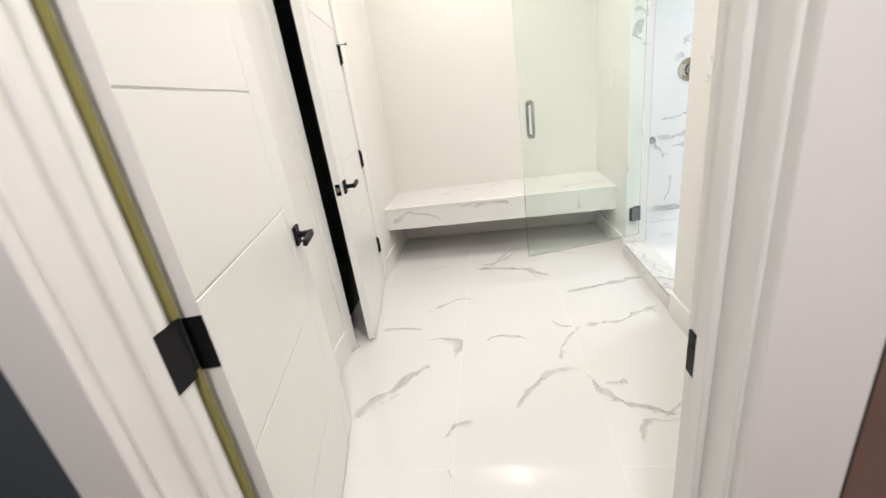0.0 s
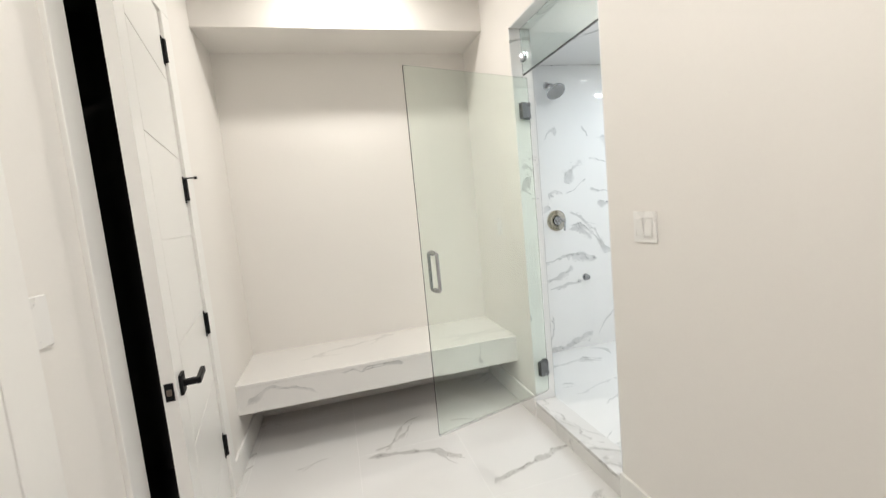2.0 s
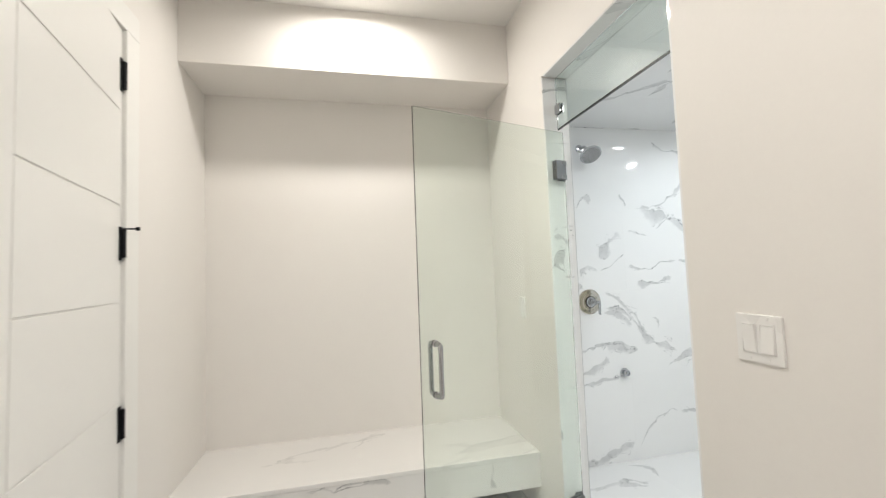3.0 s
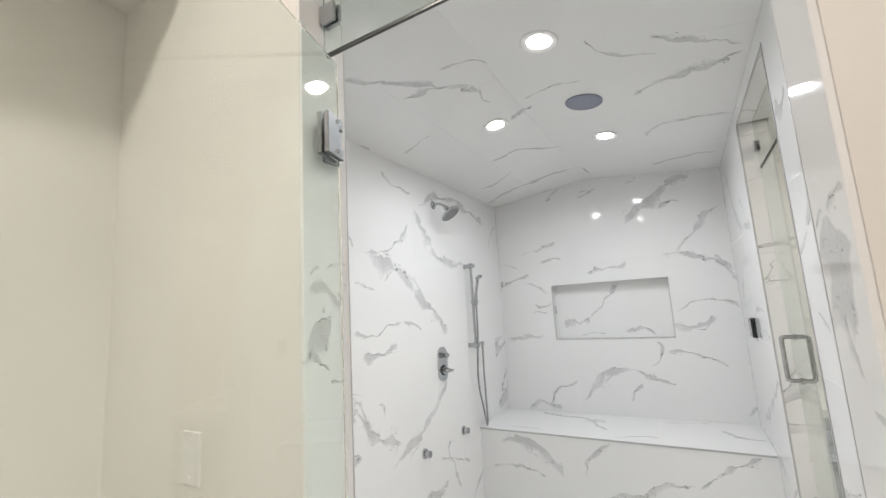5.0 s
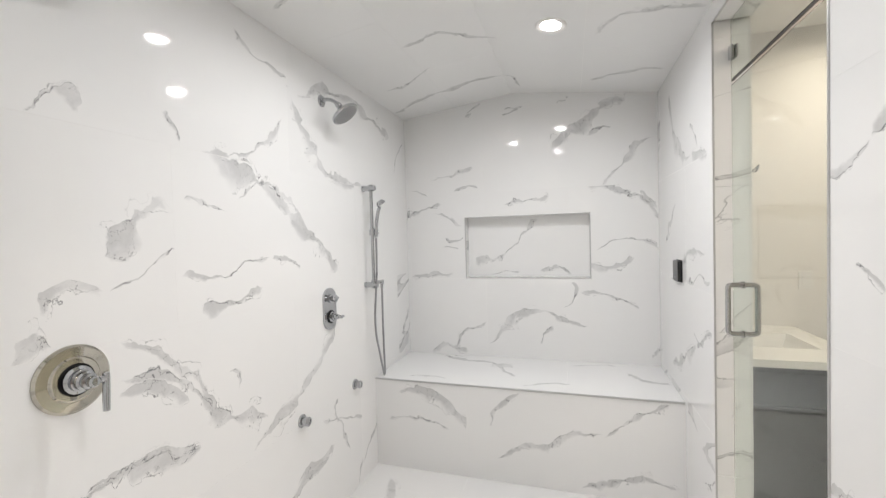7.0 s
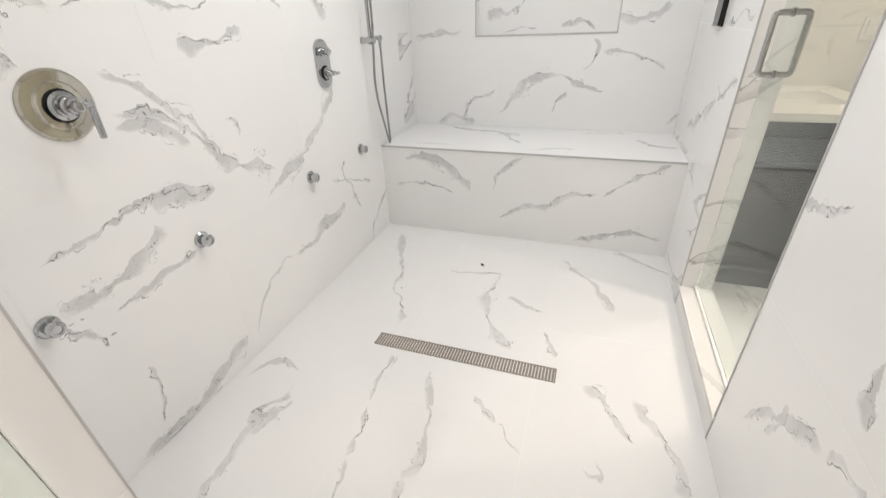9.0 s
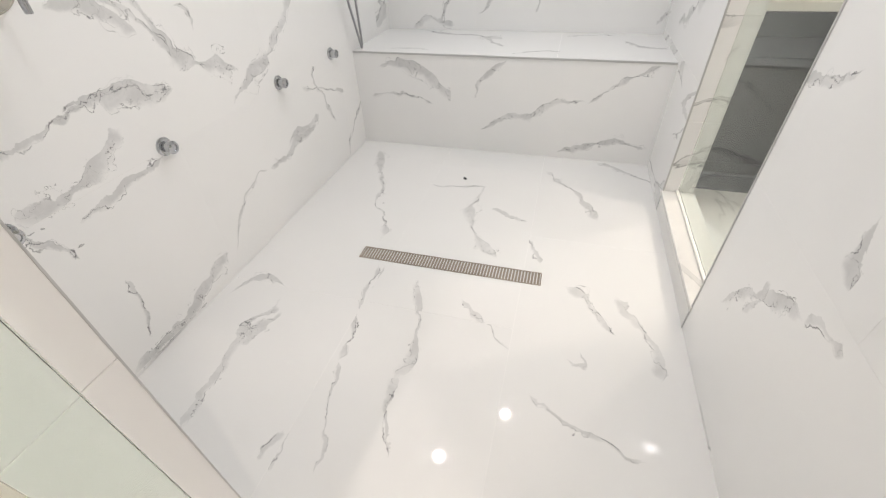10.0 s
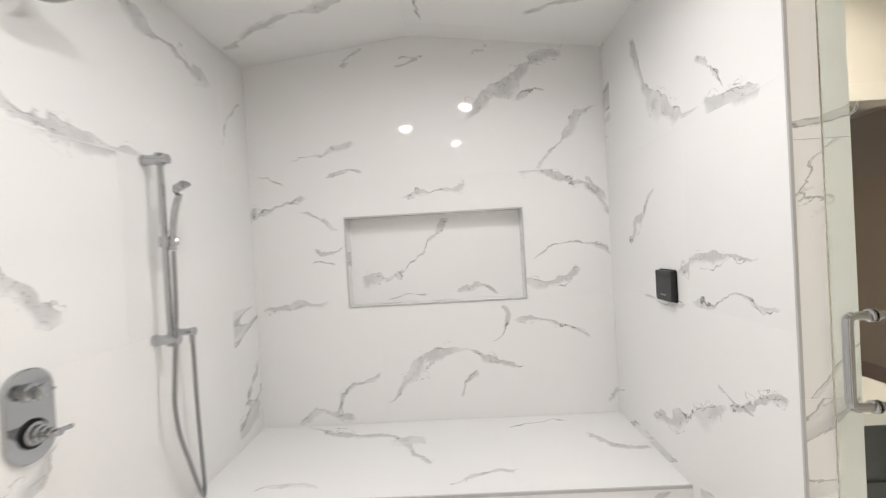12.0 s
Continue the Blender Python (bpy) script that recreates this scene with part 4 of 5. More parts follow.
def own_veins(veins, u0, u1, v0, v1):
    """The veins that touch one tile, moved into its corner's coordinates."""
    reach = 0.02
    return [(a - u0, b - v0, c - u0, d - v0, bow, w) for a, b, c, d, bow, w in veins
            if max(a, c) + reach + abs(bow) * 0.5 > u0 and min(a, c) - reach - abs(bow) * 0.5 < u1 and max(b, d) + reach + abs(bow) * 0.5 > v0 and min(b, d) - reach - abs(bow) * 0.5 < v1]


def lay_tiles(parent, frame_m, u0, u1, v0, v1, rows, holes=(), mat=None, length=1.2, veins=(), style=None):
    """Tiles in courses on a plane: frame_m maps (u, v, out). rows: (v start, v end, a joint's u)."""
    plain = mat or MARBLE
    inv = parent.matrix_world.inverted()
    for r0, r1, anchor in rows:
        a0, a1 = max(r0, v0), min(r1, v1)
        if a1 - a0 < 0.012:
            continue
        k = math.floor((u0 - anchor) / length)
        while anchor + k * length < u1:
            b0, b1 = max(anchor + k * length, u0), min(anchor + (k + 1) * length, u1)
            k += 1
            if b1 - b0 < 0.012:
                continue
            g = JOINT / 2
            own = own_veins(veins, b0 + g, b1 - g, a0 + g, a1 - g)
            mat = printed("printed_marble_tile", veins=own, seed=len(bpy.data.materials) * 1.17, **style) if own else plain
            cut = [h for h in holes if h[0] < b1 and h[1] > b0 and h[2] < a1 and h[3] > a0]
            if any(h[0] <= b0 and h[1] >= b1 and h[2] <= a0 and h[3] >= a1 for h in cut):
                continue
            if cut:
                local = [(h[0] - b0 - g, h[1] - b0 - g, h[2] - a0 - g, h[3] - a0 - g) for h in cut]
                bm = slab(0, b1 - b0 - 2 * g, 0, a1 - a0 - 2 * g, local, ON_Z, -TH, 0)
                me = bpy.data.meshes.new("tile")
                bm.to_mesh(me)
                bm.free()
                me.materials.append(mat)
            else:
                me = tile_mesh(b1 - b0 - 2 * g, a1 - a0 - 2 * g, mat)
            ob = new("tile", me)
            ob.parent = parent
            ob.matrix_local = inv @ frame_m @ Matrix.Translation((b0 + g, a0 + g, 0))


def basis(origin, u, v):
    u, v = Vector(u), Vector(v)
    w = u.cross(v)
    m = Matrix((u, v, w)).transposed().to_4x4()
    m.translation = origin
    return m


COURSES = [(0.06, 0.66), (0.66, 1.26), (1.26, 1.86), (1.86, 2.46), (2.46, 2.70)]


def courses(j0, j1):
    return [(-0.54, 0.06, j1)] + [(a, b, (j0, j1)[k % 2]) for k, (a, b) in enumerate(COURSES)]


# valve wall faces -y
lay_tiles(wall_valve, basis((0, YV, 0), (1, 0, 0), (0, 0, 1)), XS, XN, ZS, 2.62, courses(1.95, 2.55), veins=VALVE_VEINS + VALVE_VEINS_B + VALVE_VEINS_C, style=WALL_PRINT)
# end wall faces -x: u runs along -y
lay_tiles(wall_niche, basis((XN, 0, 0), (0, -1, 0), (0, 0, 1)), -YV, -YR, SEAT_Z, 2.62, [(0.614, 1.214, -3.12), (1.214, 1.86, -2.52), (1.86, 2.46, -3.12), (2.46, 2.70, -2.52)],
          [(-N_Y1 - 0.0015, -N_Y0 + 0.0015, N_Z0 - 0.0015, N_Z1 + 0.0015)], mat=MARBLE_END, veins=END_VEINS + END_VEINS_B, style=WALL_PRINT)
# door wall faces +y: u runs along -x
lay_tiles(wall_door_b, basis((0, YR, 0), (-1, 0, 0), (0, 0, 1)), -XN, -XS, ZS, 2.62, courses(-3.30, -2.70), [(-B1 - 0.0015, -B0 + 0.0015, 0.0, B_TOP + 0.0015)], mat=MARBLE_END, veins=DOOR_VEINS + DOOR_VEINS_B, style=WALL_PRINT)
# entrance wall, shower side, faces +x: u runs along +y
wall_entr = bpy.data.objects["wall_corridor_right"]
lay_tiles(wall_entr, basis((XS, 0, 0), (0, 1, 0), (0, 0, 1)), YR, YV, ZS, 2.62, courses(2.5, 3.1), [(A0 - 0.0015, A1 + 0.0015, 0.0, A_TOP + 0.0015)])
# linings of the two openings
DA = XS - XR
for m, run in ((basis((XR, A1, A_BOT), (1, 0, 0), (0, 0, 1)), A_TOP - A_BOT), (basis((XS, A0, A_BOT), (-1, 0, 0), (0, 0, 1)), A_TOP - A_BOT)):
    lay_tiles(wall_entr, m, 0, DA, 0, run, [(-0.44 + 1.2 * k, 0.76 + 1.2 * k, -1) for k in range(3)], length=3, veins=LINING_VEINS, style=WALL_PRINT)
lay_tiles(wall_entr, basis((XR, A0, A_TOP), (0, 1, 0), (1, 0, 0)), 0.009, A1 - A0 - 0.009, 0, DA, [(0, 1, 0.009)], length=1.2)
for m in (basis((B1, YR, B_BOT), (0, -1, 0), (0, 0, 1)), basis((B0, YR - 0.14, B_BOT), (0, 1, 0), (0, 0, 1))):
    lay_tiles(wall_door_b, m, 0, 0.14, 0, B_TOP - B_BOT, [(-0.25 + 0.6 * k, 0.35 + 0.6 * k, -1) for k in range(5)], length=3)
lay_tiles(wall_door_b, basis((B0, YR, B_TOP), (1, 0, 0), (0, -1, 0)), 0.009, B1 - B0 - 0.009, 0, 0.14, [(0, 1, 0.009)], length=1.2)
# recess lining: back, sides, sill, head
RD = 0.09
lay_tiles(wall_niche, basis((XN + RD, 0, 0), (0, -1, 0), (0, 0, 1)), -N_Y1 - 0.008, -N_Y0 + 0.008, N_Z0 - 0.008, N_Z1 + 0.008, [(N_Z0 - 0.3, N_Z1 + 0.3, -N_Y1 - 0.01)], mat=MARBLE_END, veins=RECESS_VEINS, style=WALL_PRINT)
lay_tiles(wall_niche, basis((XN, N_Y1, N_Z0), (1, 0, 0), (0, 0, 1)), 0, RD, 0, N_Z1 - N_Z0, [(0, 1, 0)])
lay_tiles(wall_niche, basis((XN + RD, N_Y0, N_Z0), (-1, 0, 0), (0, 0, 1)), 0, RD, 0, N_Z1 - N_Z0, [(0, 1, 0)])
lay_tiles(wall_niche, basis((XN, N_Y1, N_Z0), (0, -1, 0), (1, 0, 0)), 0, N_Y1 - N_Y0, 0, RD, [(0, 1, 0)])
lay_tiles(wall_niche, basis((XN, N_Y0, N_Z1), (0, 1, 0), (1, 0, 0)), 0, N_Y1 - N_Y0, 0, RD, [(0, 1, 0)])
structure("wall_recess_back", box(XN + RD + 0.0085, XN + RD + 0.03, N_Y0 - 0.05, N_Y1 + 0.05, N_Z0 - 0.05, N_Z1 + 0.05), GROUT, "backing of the shower recess", "wall")
# shower bench
lay_tiles(seat, basis((SEAT_X, 0, 0), (0, -1, 0), (0, 0, 1)), -YV, -YR, ZS, SEAT_Z - 0.010, [(ZS, 0.66, -3.138)], mat=MARBLE_END, veins=FRONT_VEINS, style=WALL_PRINT)
lay_tiles(seat, basis((0, 0, SEAT_Z), (1, 0, 0), (0, 1, 0)), SEAT_X + 0.002, XN, YR, YV, [(1.94, 2.54, 3.34), (2.54, 3.75, 3.34)], veins=SEAT_VEINS, style=WALL_PRINT)
# floors
lay_tiles(floor_shower, basis((0, 0, ZS), (1, 0, 0), (0, 1, 0)), XS, SEAT_X, YR, YV, [(1.335, 1.935, 1.92), (1.935, 2.535, 2.5), (2.535, 3.135, 1.92), (3.135, 3.75, 1.92)],
          [(2.170, 2.252, 2.455, 3.275)], MARBLE_FLOOR, veins=FLOOR_VEINS + FLOOR_VEINS_B, style=FLOOR_PRINT)
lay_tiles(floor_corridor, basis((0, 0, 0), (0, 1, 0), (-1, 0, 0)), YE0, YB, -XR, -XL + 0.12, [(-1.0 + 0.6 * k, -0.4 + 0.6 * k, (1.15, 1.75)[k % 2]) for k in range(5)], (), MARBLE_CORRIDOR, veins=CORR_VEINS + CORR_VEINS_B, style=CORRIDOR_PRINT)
lay_tiles(floor_vanity, basis((0, 0, 0), (1, 0, 0), (0, 1, 0)), XS, VX, VY, YR - 0.14, [(-0.66 + 0.6 * k, -0.06 + 0.6 * k, (1.9, 2.5)[k % 2]) for k in range(5)], (), MARBLE_FLOOR)


def pitched_ceiling():
    """Two slopes that meet at a ridge, in tiles with open joints, and the deck over them."""
    bm = bmesh.new()
    for ya, yb in ((YR + 0.0005, 2.9), (2.9, YV - 0.0005)):
        for row in range(2):
            y0, y1 = ya + (yb - ya) * row / 2, ya + (yb - ya) * (row + 1) / 2
            xs = [XS + 0.001] + [x for x in ([1.45, 2.65, 3.85] if row % 2 else [2.05, 3.25]) if XS < x < XN] + [XN - 0.001]
            for xa, xb in zip(xs, xs[1:]):
                g = 0.0007
                vs = add_box(bm, xa + g, xb - g, y0 + g, y1 - g, 0, 0.01)
                for v in vs:
                    v.co.z += ridge(v.co.y)
    return bm


structure("ceiling_shower", pitched_ceiling(), printed("printed_marble_ceiling", veins=CEIL_VEINS, seed=5.3, **WALL_PRINT), "pitched shower ceiling in veined marble tile", "ceiling")
deck = bmesh.new()
for ya, yb in ((YR - 0.01, 2.9), (2.9, YV + 0.01)):
    for v in add_box(deck, XS - 0.01, XN + 0.01, ya, yb, 0.0012, 0.05):
        v.co.z += ridge(v.co.y)
structure("ceiling_shower_deck", deck, GROUT, "deck above the shower ceiling tiles", "ceiling")

# metal edge trims
edge = thing("tile_edge_trim", Matrix(), "thin grey metal edge trim on the marble", "trim", kind="structure")
part("recess_trim", slab(N_Y0 - 0.006, N_Y1 + 0.006, N_Z0 - 0.006, N_Z1 + 0.006, [(N_Y0 + 0.001, N_Y1 - 0.001, N_Z0 + 0.001, N_Z1 - 0.001)], ON_X, XN - 0.003, XN + 0.004), TRIM_METAL, edge)
part("bench_trim", box(SEAT_X - 0.004, SEAT_X + 0.004, YR + 0.001, YV - 0.001, SEAT_Z - 0.009, SEAT_Z + 0.002, 0.001), TRIM_METAL, edge)
part("door_trim", slab(B0 - 0.005, B1 + 0.005, ZS, B_TOP + 0.005, [(B0 + 0.001, B1 - 0.001, 0, B_TOP - 0.001)], ON_Y, YR - 0.004, YR + 0.003), TRIM_METAL, edge)
part("entrance_trim", slab(A0 - 0.003, A1 + 0.003, ZS, A_TOP + 0.003, [(A0 + 0.0006, A1 - 0.0006, 0, A_TOP - 0.0006)], ON_X, XS - 0.001, XS + 0.0015), TRIM_METAL, edge)


# ---- glass doors ----
def pull_handle(parent, x, z, reach, length, name="pull_handle", both=True):
    """Back-to-back D pull on a pane in the xz plane at y = 0."""
    ob = None
    for s in ((1, -1) if both else (1,)):
        h = length / 2
        bm = tube([(x, s * 0.004, z - h), (x, s * (reach - 0.014), z - h), (x, s * (reach - 0.004), z - h + 0.004), (x, s * reach, z - h + 0.016),
                   (x, s * reach, z), (x, s * reach, z + h - 0.016), (x, s * (reach - 0.004), z + h - 0.004), (x, s * (reach - 0.014), z + h), (x, s * 0.004, z + h)], 0.0095, 14, 4)
        if ob is None:
            ob = part(name, bm, CHROME, parent, "polished chrome D-shaped pull")
        else:
            part("back_grip", bm, CHROME, ob)
        for zz in (z - h, z + h):
            part("washer", lathe([(0, 0), (0.014, 0), (0.014, 0.005), (0.010, 0.007), (0, 0.007)], 16, pose(x, s * 0.0045, zz, -90 * s)), CHROME, ob)
    return ob


def pane(parent, x0, x1, z0, z1, name="glass_pane"):
    ob = part(name, box(x0, x1, -0.005, 0.005, z0, z1, 0.0012, 1), GLASS, parent, "clear tempered glass with a green edge")
    ob.visible_shadow = False
    return ob


def glass_hinge(parent, z, jamb_plate):
    """Wall-to-glass hinge: two clamp plates notched round a pivot, and a plate flat on the jamb (x, y ranges)."""
    clamp = lambda y0, y1: merge(box(0.012, 0.060, y0, y1, z - 0.046, z + 0.046, 0.0015), box(-0.006, 0.0125, y0, y1, z + 0.022, z + 0.046, 0.0015), box(-0.006, 0.0125, y0, y1, z - 0.046, z - 0.022, 0.0015))
    h = part("hinge", merge(clamp(0.0055, 0.0165), clamp(-0.0165, -0.0055)), HINGE_METAL, parent, "satin chrome glass hinge")
    part("pivot", box(-0.010, 0.011, -0.010, 0.010, z - 0.0215, z + 0.0215, 0.003), HINGE_METAL, h)
    for sz in (-0.034, 0.034):
        for sy in (-1, 1):
            part("screw", lathe([(0, 0), (0.006, 0), (0.0052, 0.0016), (0.0025, 0.0019), (0.0020, 0.0008), (0, 0.0008)], 14, pose(0.024, sy * 0.0165, z + sz, -90 * sy)), CHROME, h)
    part("wall_plate", box(*jamb_plate, z - 0.046, z + 0.046, 0.0015), HINGE_METAL, h, "", parent.matrix_world.inverted())
    return h


HINGE_A = (1.012, 2.905)
door_a = thing("glass_shower_door", pose(*HINGE_A, 0, 0, 0, 180 + 16.2), "frameless clear glass shower door standing open", "shower door")
pane(door_a, -0.006, 0.812, 0.178, 2.105)
for z in (1.914, 0.327):
    glass_hinge(door_a, z, (0.994, 1.034, A1 - 0.006, A1 + 0.001))
pull_handle(door_a, 0.747, 1.060, 0.045, 0.200)
part("bottom_sweep", box(0.014, 0.810, -0.0045, 0.0045, 0.168, 0.1775, 0.001), CLEAR_PLASTIC, door_a, "clear plastic bottom sweep")

transom_a = thing("glass_transom", pose(1.012, A1, 0, 0, 0, -90), "fixed clear glass pane over the shower entrance", "glass panel")
pane(transom_a, 0.002, A1 - A0 - 0.002, 2.132, A_TOP - 0.001)
part("lower_seal", box(0.002, A1 - A0 - 0.002, -0.0035, 0.0035, 2.1265, 2.1315), DARK_SEAL, transom_a, "dark seal along the glass edge")
for z in (2.228,):
    part("clip", merge(box(0.001, 0.046, 0.0055, 0.016, z - 0.024, z + 0.024, 0.003), box(0.001, 0.046, -0.016, -0.0055, z - 0.024, z + 0.024, 0.003)), CHROME, transom_a, "chrome glass clip")

YG = 1.872
door_b = thing("glass_steam_door", pose(B0, YG, 0), "closed clear glass door between shower and vanity", "shower door")
pane(door_b, 0.014, B1 - B0 - 0.006, B_BOT + 0.018, 2.112)
for z in (1.914, 0.40):
    glass_hinge(door_b, z, (B0 - 0.001, B0 + 0.006, YG - 0.022, YG + 0.022))
pull_handle(door_b, 0.690, 1.222, 0.052, 0.190)
transom_b = thing("glass_steam_transom", pose(B0, YG, 0), "fixed clear glass pane over the second door", "glass panel")
pane(transom_b, 0.002, B1 - B0 - 0.002, 2.132, B_TOP - 0.001)
part("lower_seal", box(0.002, B1 - B0 - 0.002, -0.0035, 0.0035, 2.1265, 2.1315), DARK_SEAL, transom_b, "dark seal along the glass edge")
part("clip", merge(box(B1 - B0 - 0.040, B1 - B0 - 0.002, 0.0055, 0.016, 2.21, 2.262, 0.003), box(B1 - B0 - 0.040, B1 - B0 - 0.002, -0.016, -0.0055, 2.21, 2.262, 0.003)), CHROME, transom_b, "chrome glass clip")

# ---- lamps and ceiling speaker ----
def downlight(x, y, z, tilt, group, label, lens, radius=0.074):
    ob = thing("recessed_downlight", pose(x, y, z, tilt), label, "ceiling light", group)
    part("trim_ring", lathe([(radius, 0), (radius, -0.003), (radius - 0.004, -0.006), (radius - 0.016, -0.0045), (radius - 0.026, -0.001), (radius - 0.026, 0)], 40), PLASTIC, ob)
    part("lens", lathe([(0, -0.002), (radius - 0.027, -0.002), (radius - 0.027, -0.0005), (0, -0.0005)], 32), lens, ob, "glowing white lens")
    return ob


# the second fixture goes with the assumed lamp
for lx, ly, lz, watts in CORRIDOR_LAMPS:
    downlight(lx, ly, lz, 0, "corridor downlights", "lit round recessed light in the white ceiling", LENS)
for lx, ly, watts in SHOWER_LAMPS:
    downlight(lx, ly, ridge(ly) - 0.001, 7.0 if ly < 2.9 else -7.0, "shower downlights", "lit round recessed light in the marble ceiling", LENS_COOL)
# assumed fixtures for the vanity lamps
for lx, ly, lz in VANITY_LAMPS:
    downlight(lx, ly, lz, 0, "vanity downlights", "assumed round recessed light in the vanity ceiling", LENS)
# made-up fixture for the added hall light
downlight(*HALL_FILL, 0, "hall downlight", "assumed round recessed light added to brighten the hall", LENS)

speaker = thing("ceiling_speaker", pose(2.457, 2.596, ridge(2.596) - 0.001, 7.0), "round flat grey speaker in the marble ceiling", "speaker")
part("grille", lathe([(0, -0.006), (0.080, -0.0055), (0.084, -0.004), (0.084, 0)], 48), GREY_GRILLE, speaker)
part("rim", lathe([(0.0845, -0.0005), (0.0845, -0.005), (0.088, -0.006), (0.091, -0.003), (0.091, -0.0005)], 48), GREY_GRILLE, speaker)

# ---- shower fittings on the valve wall (local: z points out of the wall, y up) ----
OUT = Matrix(((1, 0, 0, 0), (0, 0, -1, 0), (0, 1, 0, 0), (0, 0, 0, 1)))


def on_valve_wall(x, z):
    return Matrix.Translation((x, YV, z)) @ OUT


def shower_head(x, z, swivel=0):
    ob = thing("overhead_shower", on_valve_wall(x, z), "round chrome shower head on a bent arm", "shower head", "shower heads")
    part("flange", lathe([(0, 0), (0.031, 0), (0.031, 0.004), (0.026, 0.010), (0.013, 0.013), (0, 0.013)], 28), CHROME, ob)
    part("arm", tube([(0, 0, 0.010), (0, 0.003, 0.036), (0, -0.003, 0.062), (0, -0.018, 0.086), (0, -0.030, 0.098)], 0.0095, 14, 5), CHROME, ob)
    tilt = Matrix.Translation((0, -0.038, 0.106)) @ Matrix.Rotation(radians(swivel), 4, "Y") @ Matrix.Rotation(radians(54), 4, "X")
    part("ball_joint", lathe([(0, -0.020), (0.012, -0.018), (0.017, -0.006), (0.017, 0.004), (0.012, 0.014), (0, 0.016)], 20, tilt), CHROME, ob)
    body = part("head", lathe([(0, 0.010), (0.018, 0.012), (0.030, 0.022), (0.058, 0.036), (0.073, 0.046), (0.076, 0.054), (0.074, 0.060), (0.069, 0.062), (0, 0.062)], 40, tilt), CHROME, ob)
    part("face", lathe([(0, 0.0625), (0.066, 0.0625), (0.066, 0.0655), (0, 0.0655)], 40, tilt), FACE, body, "grey chrome spray face")
    for ring, count in ((0.010, 5), (0.021, 10), (0.032, 16), (0.043, 22), (0.054, 28)):
        for k in range(count):
            a = 2 * math.pi * k / count + ring * 40
            nz = new("nozzle", NOZZLE)
            nz.parent = body
            nz.matrix_local = tilt @ Matrix.Translation((ring * math.cos(a), ring * math.sin(a), 0.0655))
    return ob


FACE = material("grey_spray_face", (0.45, 0.45, 0.455), 0.14, 0.85, grain=0.03, mottle=0.03)
nozzle_bm = lathe([(0.0030, 0), (0.0024, 0.0022), (0, 0.0026)], 8)
NOZZLE = bpy.data.meshes.new("nozzle")
nozzle_bm.to_mesh(NOZZLE)
nozzle_bm.free()
NOZZLE.materials.append(material("grey_rubber_nozzle", (0.16, 0.16, 0.17), 0.6, grain=0.03))

shower_head(1.632, 2.300)
shower_head(2.830, 2.270, 12)


def mixing_valve(x, z):
    ob = thing("shower_valve", on_valve_wall(x, z), "round polished valve plate with a lever", "valve")
    part("plate", lathe([(0, 0), (0.089, 0), (0.089, 0.004), (0.083, 0.009), (0.060, 0.011), (0.056, 0.016), (0.050, 0.017), (0, 0.017)], 56), NICKEL, ob)
    part("hub", lathe([(0, 0.017), (0.036, 0.017), (0.036, 0.026), (0.028, 0.029), (0.028, 0.040), (0.0245, 0.042), (0.0245, 0.054), (0.019, 0.056), (0.019, 0.068), (0.014, 0.071), (0.014, 0.084), (0.010, 0.090), (0, 0.091)], 36), CHROME, ob)
    # black ring added for the dark reflections round the hub
    part("reflection_ring", lathe([(0.0365, 0.0172), (0.0420, 0.0172), (0.0420, 0.0190), (0.0365, 0.0195)], 36), BLACK, ob, "black ring standing in for dark reflections")
    handle = part("lever", lathe([(0, -0.086), (0.0078, -0.086), (0.0085, -0.083), (0.0085, 0.010), (0.007, 0.014), (0, 0.015)], 18, Matrix.Translation((0.030, 0.0, 0.079)) @ Matrix.Rotation(radians(-90), 4, "X") @ Matrix.Rotation(radians(2), 4, "Y")), CHROME, ob)
    part("lever_mount", lathe([(0, 0.012), (0.0095, 0.012), (0.0095, 0.024), (0.0075, 0.030), (0, 0.030)], 16, Matrix.Translation((0, 0, 0.079)) @ Matrix.Rotation(radians(90), 4, "Y")), CHROME, handle)
    return ob


mixing_valve(1.642, 1.190)

div = thing("diverter_valve", on_valve_wall(2.835, 1.167), "oblong chrome plate with two turned knobs", "valve")
part("plate", rounded_plate(0.118, 0.222, 0.011, 0.055, 0.004, 12), CHROME, div)
part("temperature_knob", lathe([(0, 0.011), (0.027, 0.011), (0.027, 0.020), (0.021, 0.022), (0.021, 0.034), (0.016, 0.036), (0.016, 0.046), (0.012, 0.048), (0.012, 0.060), (0.0075, 0.063), (0.009, 0.074), (0.007, 0.080), (0, 0.081)], 28, pose(0, -0.042, 0)), CHROME, div)
# black ring in place of dark reflections at the knob's foot
part("reflection_ring", lathe([(0.0275, 0.0112), (0.035, 0.0112), (0.035, 0.0135), (0.0275, 0.0135)], 28, pose(0, -0.042, 0)), BLACK, div, "black ring standing in for dark reflections")
part("knob_lever", tube([(0.0, -0.042, 0.052), (0.030, -0.046, 0.056), (0.050, -0.047, 0.058)], 0.006, 10, 3), CHROME, div)
part("diverter_knob", lathe([(0, 0.011), (0.022, 0.011), (0.022, 0.018), (0.015, 0.021), (0.015, 0.036), (0.019, 0.039), (0.019, 0.046), (0.012, 0.051), (0, 0.052)], 24, pose(0, 0.055, 0)), CHROME, div)
part("knob_bar", tube([(-0.018, 0.055, 0.044), (0.022, 0.057, 0.046)], 0.005, 10, 1), CHROME, div)


